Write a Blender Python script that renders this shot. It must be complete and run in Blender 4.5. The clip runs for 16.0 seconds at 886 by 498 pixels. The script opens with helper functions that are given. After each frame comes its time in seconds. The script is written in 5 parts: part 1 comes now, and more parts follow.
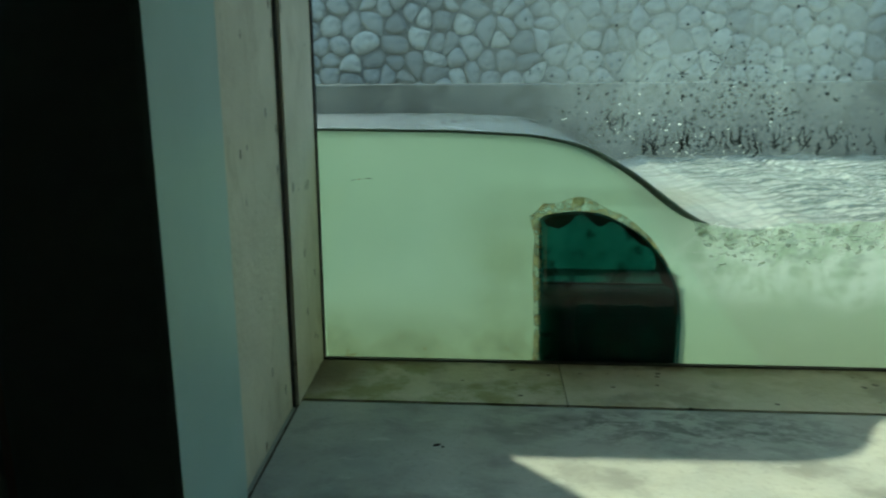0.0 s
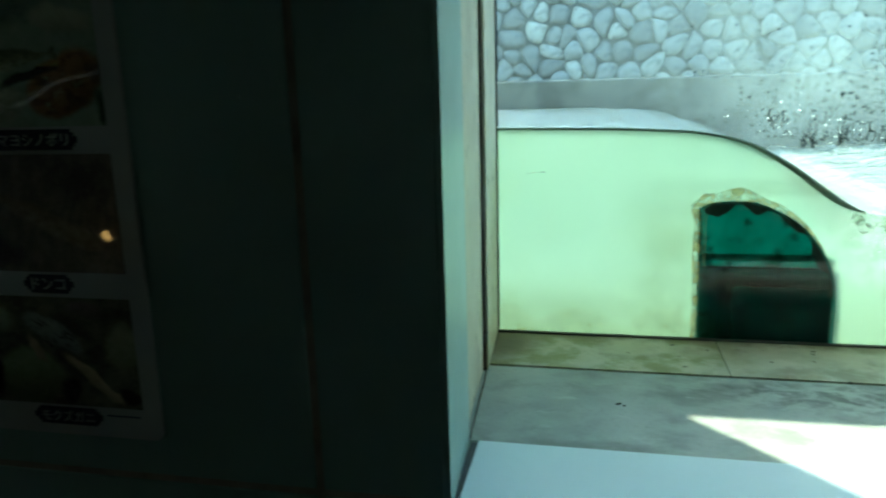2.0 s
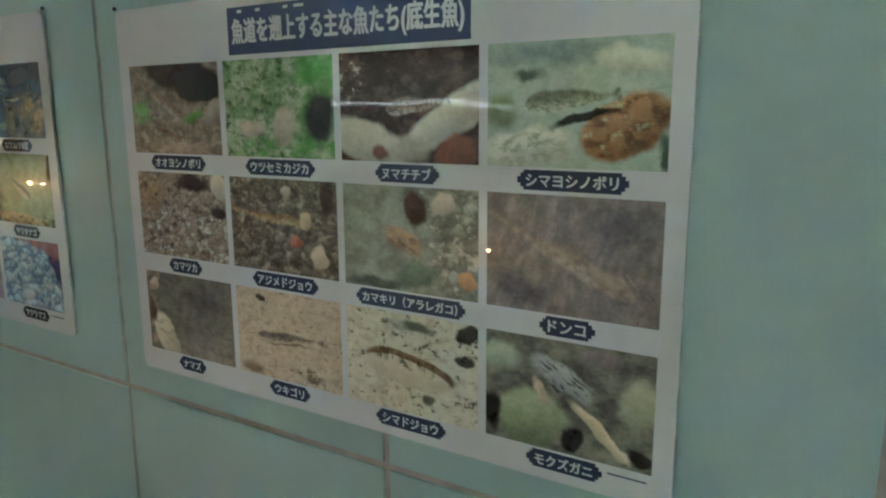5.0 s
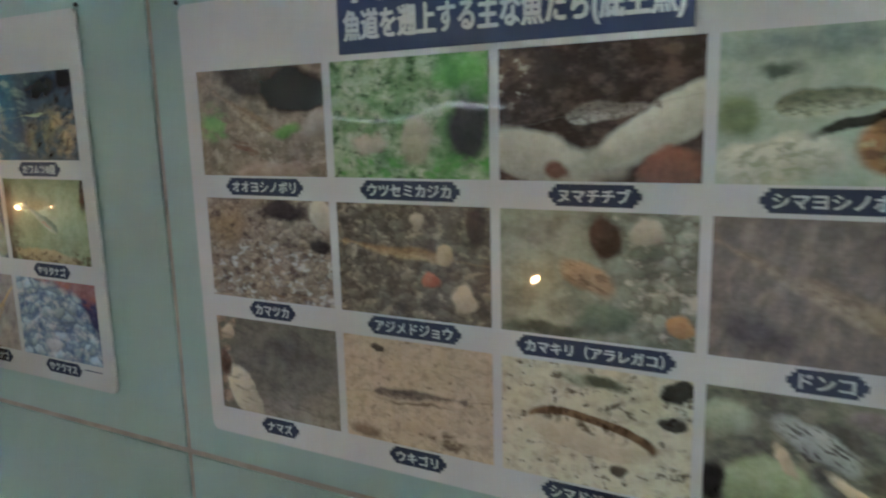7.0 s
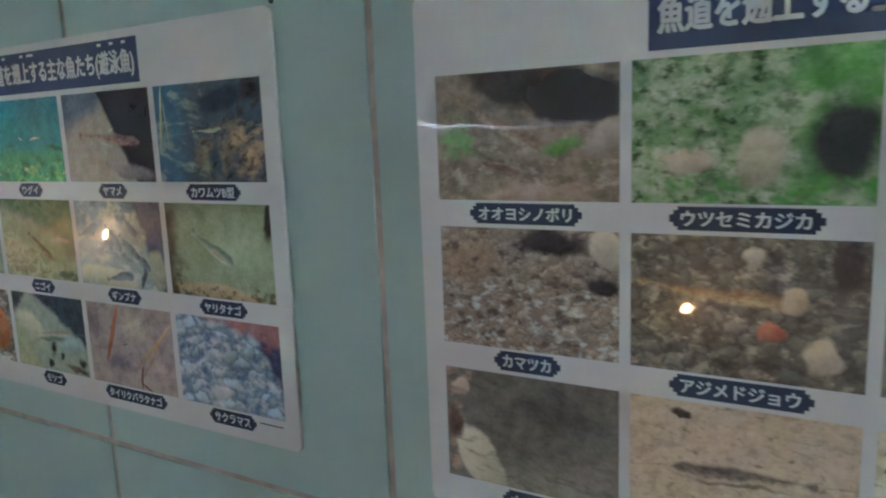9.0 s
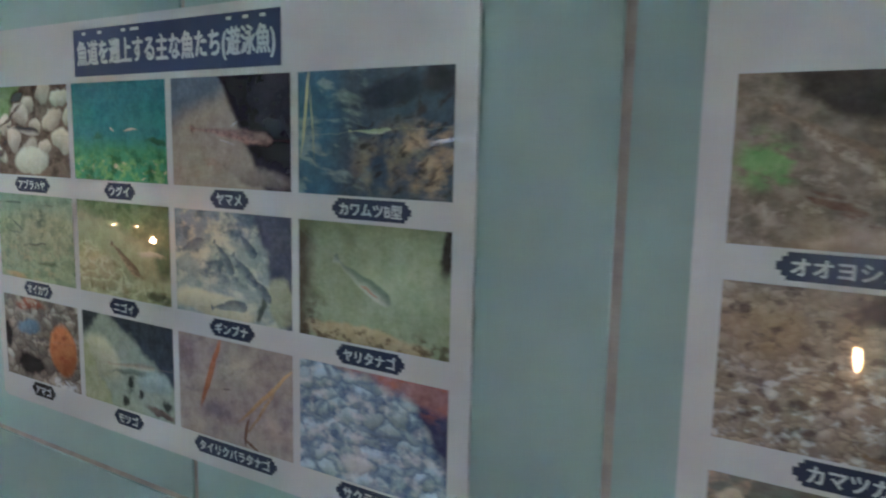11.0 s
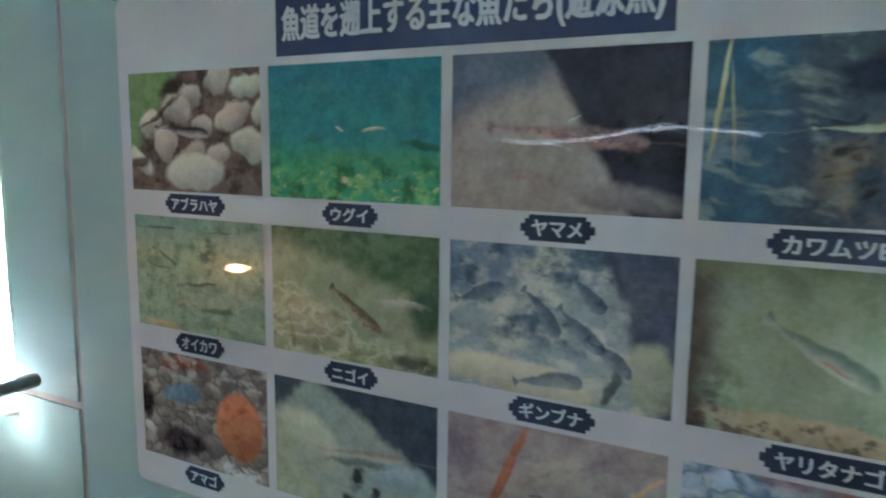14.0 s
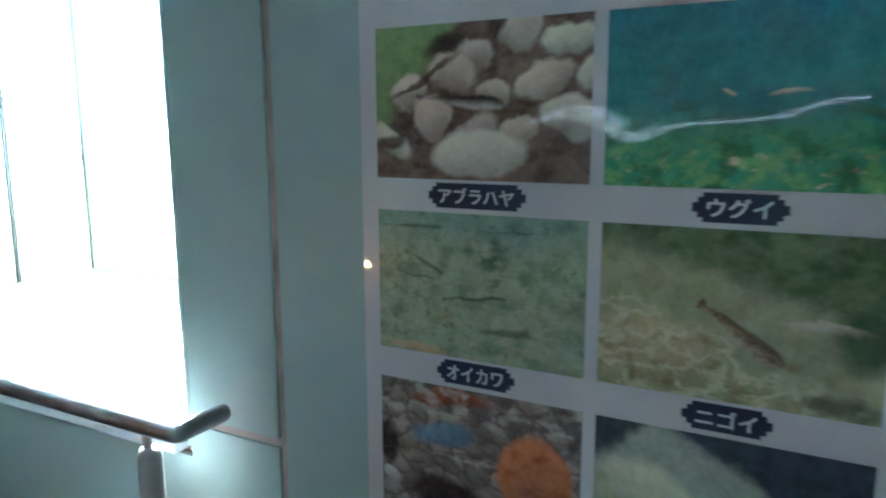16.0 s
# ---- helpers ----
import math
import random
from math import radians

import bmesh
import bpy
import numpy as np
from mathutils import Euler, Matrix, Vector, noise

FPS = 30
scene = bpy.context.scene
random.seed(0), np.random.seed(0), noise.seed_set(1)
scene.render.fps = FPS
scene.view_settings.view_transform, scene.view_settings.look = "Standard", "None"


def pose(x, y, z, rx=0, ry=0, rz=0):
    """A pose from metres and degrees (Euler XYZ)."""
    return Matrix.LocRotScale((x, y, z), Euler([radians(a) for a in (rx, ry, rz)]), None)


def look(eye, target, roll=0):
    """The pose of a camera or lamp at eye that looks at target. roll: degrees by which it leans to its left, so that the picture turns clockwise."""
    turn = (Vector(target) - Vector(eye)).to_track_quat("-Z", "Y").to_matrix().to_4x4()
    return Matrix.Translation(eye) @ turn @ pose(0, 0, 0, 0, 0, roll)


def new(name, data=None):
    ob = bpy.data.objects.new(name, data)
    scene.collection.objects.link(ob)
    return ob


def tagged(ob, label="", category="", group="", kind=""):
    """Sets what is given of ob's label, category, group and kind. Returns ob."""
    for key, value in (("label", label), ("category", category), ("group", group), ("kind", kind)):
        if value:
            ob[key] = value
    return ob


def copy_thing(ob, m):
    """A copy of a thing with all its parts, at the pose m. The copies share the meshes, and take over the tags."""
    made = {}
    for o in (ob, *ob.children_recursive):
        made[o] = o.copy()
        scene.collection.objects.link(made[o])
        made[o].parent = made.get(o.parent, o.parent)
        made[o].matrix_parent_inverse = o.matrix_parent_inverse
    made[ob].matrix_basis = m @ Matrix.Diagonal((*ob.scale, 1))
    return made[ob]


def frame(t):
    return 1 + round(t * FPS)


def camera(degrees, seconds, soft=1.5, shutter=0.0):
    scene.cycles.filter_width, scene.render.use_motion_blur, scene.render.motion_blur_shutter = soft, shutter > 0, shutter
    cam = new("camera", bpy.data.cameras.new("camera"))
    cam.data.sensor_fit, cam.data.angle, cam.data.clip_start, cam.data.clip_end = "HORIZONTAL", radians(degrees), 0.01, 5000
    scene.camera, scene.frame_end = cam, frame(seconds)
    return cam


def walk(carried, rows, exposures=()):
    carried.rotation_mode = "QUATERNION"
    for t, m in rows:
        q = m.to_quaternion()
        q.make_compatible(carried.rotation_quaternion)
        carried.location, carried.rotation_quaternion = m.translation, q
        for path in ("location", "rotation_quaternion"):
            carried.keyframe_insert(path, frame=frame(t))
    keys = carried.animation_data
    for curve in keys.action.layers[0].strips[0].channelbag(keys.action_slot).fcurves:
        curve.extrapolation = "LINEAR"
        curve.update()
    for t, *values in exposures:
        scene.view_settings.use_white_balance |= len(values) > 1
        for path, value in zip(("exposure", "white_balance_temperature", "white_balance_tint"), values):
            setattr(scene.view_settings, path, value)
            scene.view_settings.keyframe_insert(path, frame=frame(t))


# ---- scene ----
cam = camera(63.8, 16.0, soft=2.1, shutter=0.5)
PATH = [
    (0, (0.731, -0.616, 1.447), (0.585, 1.335, 1.03), -0.3),
    (0.5, (0.705, -0.645, 1.449), (0.467, 1.295, 1.027), -0.6),
    (1, (0.673, -0.712, 1.458), (0.401, 1.222, 1.028), -1.5),
    (1.5, (0.641, -0.77, 1.469), (0.337, 1.157, 1.028), -1.7),
    (2, (0.6, -0.809, 1.475), (0.188, 1.099, 1.037), -1.6),
    (2.5, (0.556, -0.84, 1.482), (-0.027, 1.023, 1.047), -1.2),
    (3, (0.508, -0.876, 1.485), (-0.269, 0.92, 1.072), -0.7),
    (3.5, (0.47, -0.851, 1.487), (-0.505, 0.852, 1.1), -1.0),
    (4, (0.395, -0.861, 1.483), (-0.682, 0.785, 1.117), 0.2),
    (4.2, (0.359, -0.848, 1.49), (-0.763, 0.766, 1.122), -0.3),
    (6.3, (0.005, -0.879, 1.517), (-0.837, 0.899, 1.157), -1.1),
    (6.5, (-0.03, -0.878, 1.514), (-0.868, 0.903, 1.161), -1.3),
    (7, (-0.136, -0.827, 1.517), (-1.069, 0.906, 1.162), -1.5),
    (7.5, (-0.218, -0.796, 1.517), (-1.225, 0.903, 1.204), 0.5),
    (8, (-0.317, -0.799, 1.519), (-1.356, 0.883, 1.217), -0.2),
    (8.5, (-0.446, -0.821, 1.526), (-1.444, 0.885, 1.217), -1.6),
    (8.7, (-0.48, -0.824, 1.529), (-1.47, 0.883, 1.206), -2.3),
    (10.8, (-0.842, -0.719, 1.525), (-1.869, 0.973, 1.241), 1.1),
    (11, (-0.883, -0.727, 1.524), (-1.905, 0.97, 1.25), 1.2),
    (11.5, (-0.995, -0.748, 1.533), (-1.99, 0.966, 1.266), 0.4),
    (12, (-1.103, -0.775, 1.533), (-2.039, 0.973, 1.278), -0.4),
    (12.5, (-1.179, -0.782, 1.522), (-2.079, 0.982, 1.239), 0.3),
    (13, (-1.264, -0.746, 1.516), (-2.173, 1.007, 1.196), -0.3),
    (13.5, (-1.366, -0.71, 1.524), (-2.291, 1.037, 1.22), -0.1),
    (14, (-1.439, -0.683, 1.525), (-2.385, 1.057, 1.247), 0.7),
    (14.5, (-1.538, -0.676, 1.527), (-2.497, 1.057, 1.245), 0.7),
    (15, (-1.668, -0.694, 1.534), (-2.61, 1.045, 1.238), -0.6),
    (15.5, (-1.768, -0.702, 1.525), (-2.697, 1.042, 1.219), -0.5),
    (16, (-1.866, -0.671, 1.517), (-2.799, 1.066, 1.183), -0.2),
]
EXPOSURES = [(0, 1.55, 6600, -12), (0.5, 2.05, 6400, -13), (1.0, 2.35, 6250, -14), (2.0, 2.9, 6000, -16), (2.5, 3.3, 5950, -18), (3.0, 4.35, 6050, -20), (3.5, 6.27, 6050, -1), (4.0, 7.42, 6250, 5),
             (6.3, 7.98, 6300, 19), (7.5, 7.93, 5950, 19), (8.7, 7.92, 5800, 20), (10.8, 7.95, 5650, 20), (12.5, 7.9, 5500, 19), (14.5, 7.75, 5400, 17), (16.0, 7.25, 5200, 16)]
walk(cam, [(t, look(eye, target, roll)) for t, eye, target, roll in PATH], EXPOSURES)
LAMP, BULB, TUBE = 0.12, 1.3, 0.07


# ---------------------------------------------------------------- light
SUN_WAY = Vector((0.36, -0.382, -0.445)).normalized()
world = bpy.data.worlds.new("sky")
scene.world = world
world.use_nodes = True
sky = world.node_tree.nodes.new("ShaderNodeTexSky")
sky.sky_type = "NISHITA"
sky.sun_disc = False
sky.sun_elevation = radians(41)
sky.sun_rotation = radians(319)
world.node_tree.links.new(sky.outputs[0], world.node_tree.nodes["Background"].inputs[0])
world.node_tree.nodes["Background"].inputs[1].default_value = 0.15
sun_data = bpy.data.lights.new("sun", "SUN")
sun_data.energy, sun_data.angle, sun_data.color = 2.2, radians(1.3), (1.0, 0.94, 0.76)
sun = new("sun", sun_data)
sun.matrix_world = look((-6, 12, 12), Vector((-6, 12, 12)) + SUN_WAY)


# ---------------------------------------------------------------- helpers
def lin(c):
    c = c / 255
    return c / 12.92 if c <= 0.04045 else ((c + 0.055) / 1.055) ** 2.4


class Nodes:
    """Short forms for building a node material."""

    def __init__(self, name):
        self.m = bpy.data.materials.new(name)
        self.m.use_nodes = True
        self.t = self.m.node_tree
        self.bsdf = self.t.nodes["Principled BSDF"]
        self.out = self.t.nodes["Material Output"]

    def add(self, kind, **values):
        n = self.t.nodes.new("ShaderNode" + kind)
        for k, v in values.items():
            setattr(n, k, v)
        return n

    def put(self, socket, v):
        if hasattr(v, "is_output"):
            self.t.links.new(v, socket)
        elif isinstance(v, (tuple, list)):
            socket.default_value = (*v, 1) if len(v) == 3 and socket.type == "RGBA" else v
        else:
            socket.default_value = v

    def obj(self):
        return self.add("TexCoord").outputs["Object"]

    def pos(self):
        return self.add("NewGeometry").outputs["Position"]

    def map(self, vec, loc=(0, 0, 0), rot=(0, 0, 0), scale=(1, 1, 1), kind="POINT"):
        n = self.add("Mapping", vector_type=kind)
        self.put(n.inputs[0], vec)
        n.inputs[1].default_value, n.inputs[2].default_value, n.inputs[3].default_value = loc, rot, scale
        return n.outputs[0]

    def noise(self, vec, scale, detail=4.0, rough=0.55, colour=False):
        n = self.add("TexNoise")
        self.put(n.inputs["Vector"], vec)
        n.inputs["Scale"].default_value, n.inputs["Detail"].default_value, n.inputs["Roughness"].default_value = scale, detail, rough
        return n.outputs["Color" if colour else "Fac"]

    def cells(self, vec, scale, feature="F1", out="Distance"):
        n = self.add("TexVoronoi", feature=feature)
        self.put(n.inputs["Vector"], vec)
        n.inputs["Scale"].default_value = scale
        return n.outputs[out]

    def rng(self, v, lo, hi, a=0.0, b=1.0):
        n = self.add("MapRange", interpolation_type="SMOOTHSTEP")
        self.put(n.inputs[0], v)
        for i, x in enumerate((lo, hi, a, b)):
            n.inputs[i + 1].default_value = x
        return n.outputs[0]

    def math(self, op, a, b=0.0):
        n = self.add("Math", operation=op)
        self.put(n.inputs[0], a)
        self.put(n.inputs[1], b)
        return n.outputs[0]

    def vec(self, op, a, b=(0, 0, 0), s=1.0):
        n = self.add("VectorMath", operation=op)
        self.put(n.inputs[0], a)
        self.put(n.inputs[1], b)
        n.inputs[3].default_value = s
        return n.outputs["Value" if op in ("LENGTH", "DOT_PRODUCT") else 0]

    def mix(self, fac, a, b, mode="MIX"):
        n = self.add("Mix", data_type="RGBA", blend_type=mode)
        self.put(n.inputs[0], fac)
        self.put(n.inputs[6], a)
        self.put(n.inputs[7], b)
        return n.outputs[2]

    def warp(self, vec, scale, amount):
        n = self.vec("SUBTRACT", self.noise(vec, scale, 3, 0.5, True), (0.5, 0.5, 0.5))
        return self.vec("ADD", vec, self.vec("SCALE", n, s=amount))

    def bump(self, height, distance, strength=1.0, normal=None):
        n = self.add("Bump")
        self.put(n.inputs["Height"], height)
        n.inputs["Distance"].default_value, n.inputs["Strength"].default_value = distance, strength
        if normal is not None:
            self.put(n.inputs["Normal"], normal)
        return n.outputs[0]

    def done(self, colour, rough=0.5, metal=0.0, normal=None, **more):
        b = self.bsdf
        self.put(b.inputs["Base Color"], colour)
        self.put(b.inputs["Roughness"], rough)
        self.put(b.inputs["Metallic"], metal)
        if normal is not None:
            self.put(b.inputs["Normal"], normal)
        for k, v in more.items():
            self.put(b.inputs[k.replace("_", " ")], v)
        return self.m


def plain(name, colour, rough=0.5, metal=0.0, vary=0.15, scale=12.0, bump=0.0):
    """A surface of one colour with soft large and fine variation."""
    k = Nodes(name)
    p = k.pos()
    big = k.rng(k.noise(p, scale * 0.2, 3), 0.3, 0.7)
    fine = k.rng(k.noise(p, scale * 4, 5), 0.25, 0.75)
    dark = tuple(c * (1 - vary) for c in colour)
    c = k.mix(big, dark, colour)
    c = k.mix(k.math("MULTIPLY", fine, 0.5 * vary), c, tuple(c * 0.6 for c in colour))
    r = k.math("ADD", k.math("MULTIPLY", fine, 0.12), rough - 0.06)
    return k.done(c, r, metal, k.bump(fine, bump) if bump else None)


def part(name, bm, material, parent, label="", at=None):
    """Links a bmesh as one mesh object under a thing or a part."""
    me = bm if isinstance(bm, bpy.types.Mesh) else bpy.data.meshes.new(name)
    if me is not bm:
        bm.to_mesh(me)
        bm.free()
    if material is not None and not me.materials:
        me.materials.append(material)
    ob = new(name, me)
    if parent is not None:
        ob.parent = parent
    if at is not None:
        ob.matrix_basis = at
    if label:
        ob["label"] = label
    return ob


def thing(name, label, category, group="", kind="", at=None):
    ob = new(name)
    ob.empty_display_size = 0.1
    if at is not None:
        ob.matrix_basis = at
    return tagged(ob, label, category, group, kind)


def box(x0, x1, y0, y1, z0, z1, bevel=0.0, bm=None):
    own = bmesh.new()
    bmesh.ops.create_cube(own, size=1)
    for v in own.verts:
        v.co = Vector(((x0 + x1) / 2 + v.co.x * (x1 - x0), (y0 + y1) / 2 + v.co.y * (y1 - y0), (z0 + z1) / 2 + v.co.z * (z1 - z0)))
    if bevel:
        bmesh.ops.bevel(own, geom=own.edges[:], offset=bevel, segments=2, affect="EDGES", profile=0.6)
    if bm is None:
        return own
    me = bpy.data.meshes.new("t")
    own.to_mesh(me)
    own.free()
    bm.from_mesh(me)
    bpy.data.meshes.remove(me)
    return bm


def prism(outline, z0, z1, axis="z", bm=None):
    """A solid from a plan outline (x, y) raised from z0 to z1, or from a front outline (x, z) pushed from y0 to y1."""
    bm = bm or bmesh.new()
    to = (lambda a, b, h: (a, b, h)) if axis == "z" else (lambda a, b, h: (a, h, b))
    low = [bm.verts.new(to(a, b, z0)) for a, b in outline]
    top = [bm.verts.new(to(a, b, z1)) for a, b in outline]
    n = len(outline)
    bm.faces.new(low[::-1])
    bm.faces.new(top)
    for i in range(n):
        bm.faces.new((low[i], low[(i + 1) % n], top[(i + 1) % n], top[i]))
    bmesh.ops.recalc_face_normals(bm, faces=bm.faces[:])
    return bm


def tube(points, radius, sides=16, flat=1.0, bm=None, close=True):
    """A round (or flattened) bar along points, with rounded ends."""
    bm = bm or bmesh.new()
    pts = [Vector(p) for p in points]
    rings = []
    for i, p in enumerate(pts):
        d = (pts[min(i + 1, len(pts) - 1)] - pts[max(i - 1, 0)]).normalized()
        side = d.cross(Vector((0, 0, 1)))
        side = side.normalized() if side.length > 1e-4 else Vector((1, 0, 0))
        up = side.cross(d).normalized()
        r = radius[i] if isinstance(radius, (list, tuple)) else radius
        rings.append([bm.verts.new(p + side * math.cos(a) * r + up * math.sin(a) * r * flat) for a in (2 * math.pi * k / sides for k in range(sides))])
    for a, b in zip(rings, rings[1:]):
        for k in range(sides):
            f = bm.faces.new((a[k], a[(k + 1) % sides], b[(k + 1) % sides], b[k]))
            f.smooth = True
    if close:
        bm.faces.new(rings[0])
        bm.faces.new(rings[-1])
    bmesh.ops.recalc_face_normals(bm, faces=bm.faces[:])
    return bm


# ---------------------------------------------------------------- materials
def tile_material():
    k = Nodes("pale_green_tile")
    p = k.pos()
    tint = k.add("ObjectInfo").outputs["Random"]
    c = k.mix(tint, (0.335, 0.465, 0.445), (0.36, 0.50, 0.475))
    c = k.mix(k.math("MULTIPLY", k.rng(k.noise(p, 2.2, 3), 0.35, 0.75), 0.35), c, (0.29, 0.42, 0.405))
    c = k.mix(k.math("MULTIPLY", k.rng(k.noise(p, 160, 2), 0.55, 0.8), 0.18), c, (0.4, 0.55, 0.52))
    r = k.rng(k.noise(p, 9, 4), 0.3, 0.7, 0.30, 0.42)
    return k.done(c, r, 0, k.bump(k.noise(p, 14, 2), 0.0006), Specular_IOR_Level=0.4)


def grout_material():
    k = Nodes("brown_grout")
    p = k.pos()
    c = k.mix(k.rng(k.noise(p, 25, 4), 0.3, 0.7), (0.34, 0.295, 0.255), (0.44, 0.39, 0.34))
    return k.done(c, 0.85, 0, k.bump(k.noise(p, 220, 3), 0.0012))


def plaster_material(name, moss):
    """Cream paint on plaster, with black specks and, near the water, green and brown growth and a darker left corner.
    """
    k = Nodes(name)
    p = k.pos()
    c = k.mix(k.rng(k.noise(p, 6, 5), 0.3, 0.7), (0.53, 0.515, 0.42), (0.66, 0.645, 0.54))
    runs = k.noise(k.map(p, scale=(18, 18, 2.2)), 1.6, 5)
    c = k.mix(k.math("MULTIPLY", k.rng(runs, 0.55, 0.78), 0.45), c, (0.42, 0.39, 0.28))
    if moss:
        q = k.warp(p, 14, 0.03)
        px = k.vec("DOT_PRODUCT", p, (1, 0, 0))
        slab = k.rng(px, 0.8535, 0.8565, 1.0, 0.4)
        c = k.mix(k.math("MULTIPLY", slab, k.rng(k.noise(q, 12, 5, 0.6), 0.40, 0.60, 0.05, 0.9)), c, (0.21, 0.235, 0.07))
        # darker towards the left corner by the pane
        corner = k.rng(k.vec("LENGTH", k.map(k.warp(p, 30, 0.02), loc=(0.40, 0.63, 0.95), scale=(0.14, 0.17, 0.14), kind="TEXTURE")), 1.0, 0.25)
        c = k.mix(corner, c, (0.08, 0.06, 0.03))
        c = k.mix(k.math("MULTIPLY", k.rng(k.noise(q, 7, 5), 0.56, 0.70), 0.55), c, (0.13, 0.12, 0.06))
    if moss:
        rim = k.rng(k.vec("DOT_PRODUCT", k.warp(p, 16, 0.05), (0, 1, 0)), 0.645, 0.690)
        c = k.mix(k.math("MULTIPLY", rim, k.rng(k.noise(p, 9, 5, 0.65), 0.38, 0.58, 0.15, 0.9)), c, (0.11, 0.095, 0.045))
        for x, y in ((0.672, 0.616), (0.794, 0.626)):
            bare = k.rng(k.vec("LENGTH", k.map(k.warp(p, 20, 0.03), loc=(x, y, 0.944), scale=(0.056, 0.044, 1), kind="TEXTURE")), 1.1, 0.6)
            c = k.mix(k.math("MULTIPLY", bare, 0.75), c, (0.60, 0.60, 0.47))
    grime = k.math("MULTIPLY", k.rng(k.noise(k.map(k.warp(p, 12, 0.05), scale=(1, 1, 0.55)), 10, 6, 0.7), 0.50, 0.72), 0.5)
    c = k.mix(grime, c, (0.24, 0.21, 0.13))
    specks = k.cells(k.map(k.warp(p, 60, 0.008), scale=(1, 1, 0.55)), 30)
    pick = k.rng(k.noise(p, 8, 2), 0.47, 0.54)
    c = k.mix(k.math("MULTIPLY", k.rng(specks, 0.17, 0.12), pick), c, (0.03, 0.03, 0.025))
    c = k.mix(0.25, c, (0.36, 0.31, 0.23))
    return k.done(c, 0.62, 0, k.bump(k.noise(p, 90, 4), 0.0015))


def concrete_material(name, light, dark, stain, patch=False):
    k = Nodes(name)
    p = k.pos()
    c = k.mix(k.rng(k.noise(p, 5, 6), 0.3, 0.7), dark, light)
    q = k.warp(p, 9, 0.06)
    c = k.mix(k.math("MULTIPLY", k.rng(k.noise(k.map(q, scale=(1, 1.5, 1)), 8, 4, 0.55), 0.45, 0.70), stain), c, tuple(x * 0.42 for x in dark))
    c = k.mix(k.math("MULTIPLY", k.rng(k.noise(p, 120, 4), 0.5, 0.8), 0.3), c, tuple(x * 0.5 for x in dark))
    if patch:  # a mouldy smudge on the sill, and a trodden pale film
        spot = k.rng(k.vec("LENGTH", k.map(q, loc=(1.02, 0.43, 0.94), scale=(0.34, 0.075, 1), kind="TEXTURE")), 1.2, 0.3)
        c = k.mix(k.math("MULTIPLY", spot, k.rng(k.noise(k.map(q, scale=(1, 1.8, 1)), 26, 6, 0.7), 0.40, 0.62, 0.0, 0.8)), c, (0.07, 0.08, 0.07))
        c = k.mix(k.rng(k.noise(k.map(q, scale=(0.5, 1.6, 1)), 22, 5, 0.65), 0.60, 0.72, 0.0, 0.45), c, (0.50, 0.51, 0.47))
    return k.done(c, k.rng(k.noise(p, 12, 4), 0.3, 0.7, 0.42, 0.75), 0, k.bump(k.noise(p, 70, 3), 0.0007))


def stone_material():
    k = Nodes("river_stone")
    p = k.obj()
    r = k.add("ObjectInfo").outputs["Random"]
    c = k.mix(k.rng(r, 0.0, 0.6), (0.20, 0.20, 0.19), (0.32, 0.32, 0.305))
    c = k.mix(k.rng(r, 0.74, 1.0), c, (0.47, 0.46, 0.41))
    c = k.mix(k.math("MULTIPLY", k.rng(k.noise(p, 22, 5), 0.45, 0.7), 0.5), c, (0.09, 0.10, 0.105))
    c = k.mix(k.math("MULTIPLY", k.rng(k.noise(p, 90, 3), 0.5, 0.8), 0.3), c, (0.42, 0.43, 0.42))
    return k.done(c, 0.75, 0, k.bump(k.noise(p, 45, 5), 0.006))


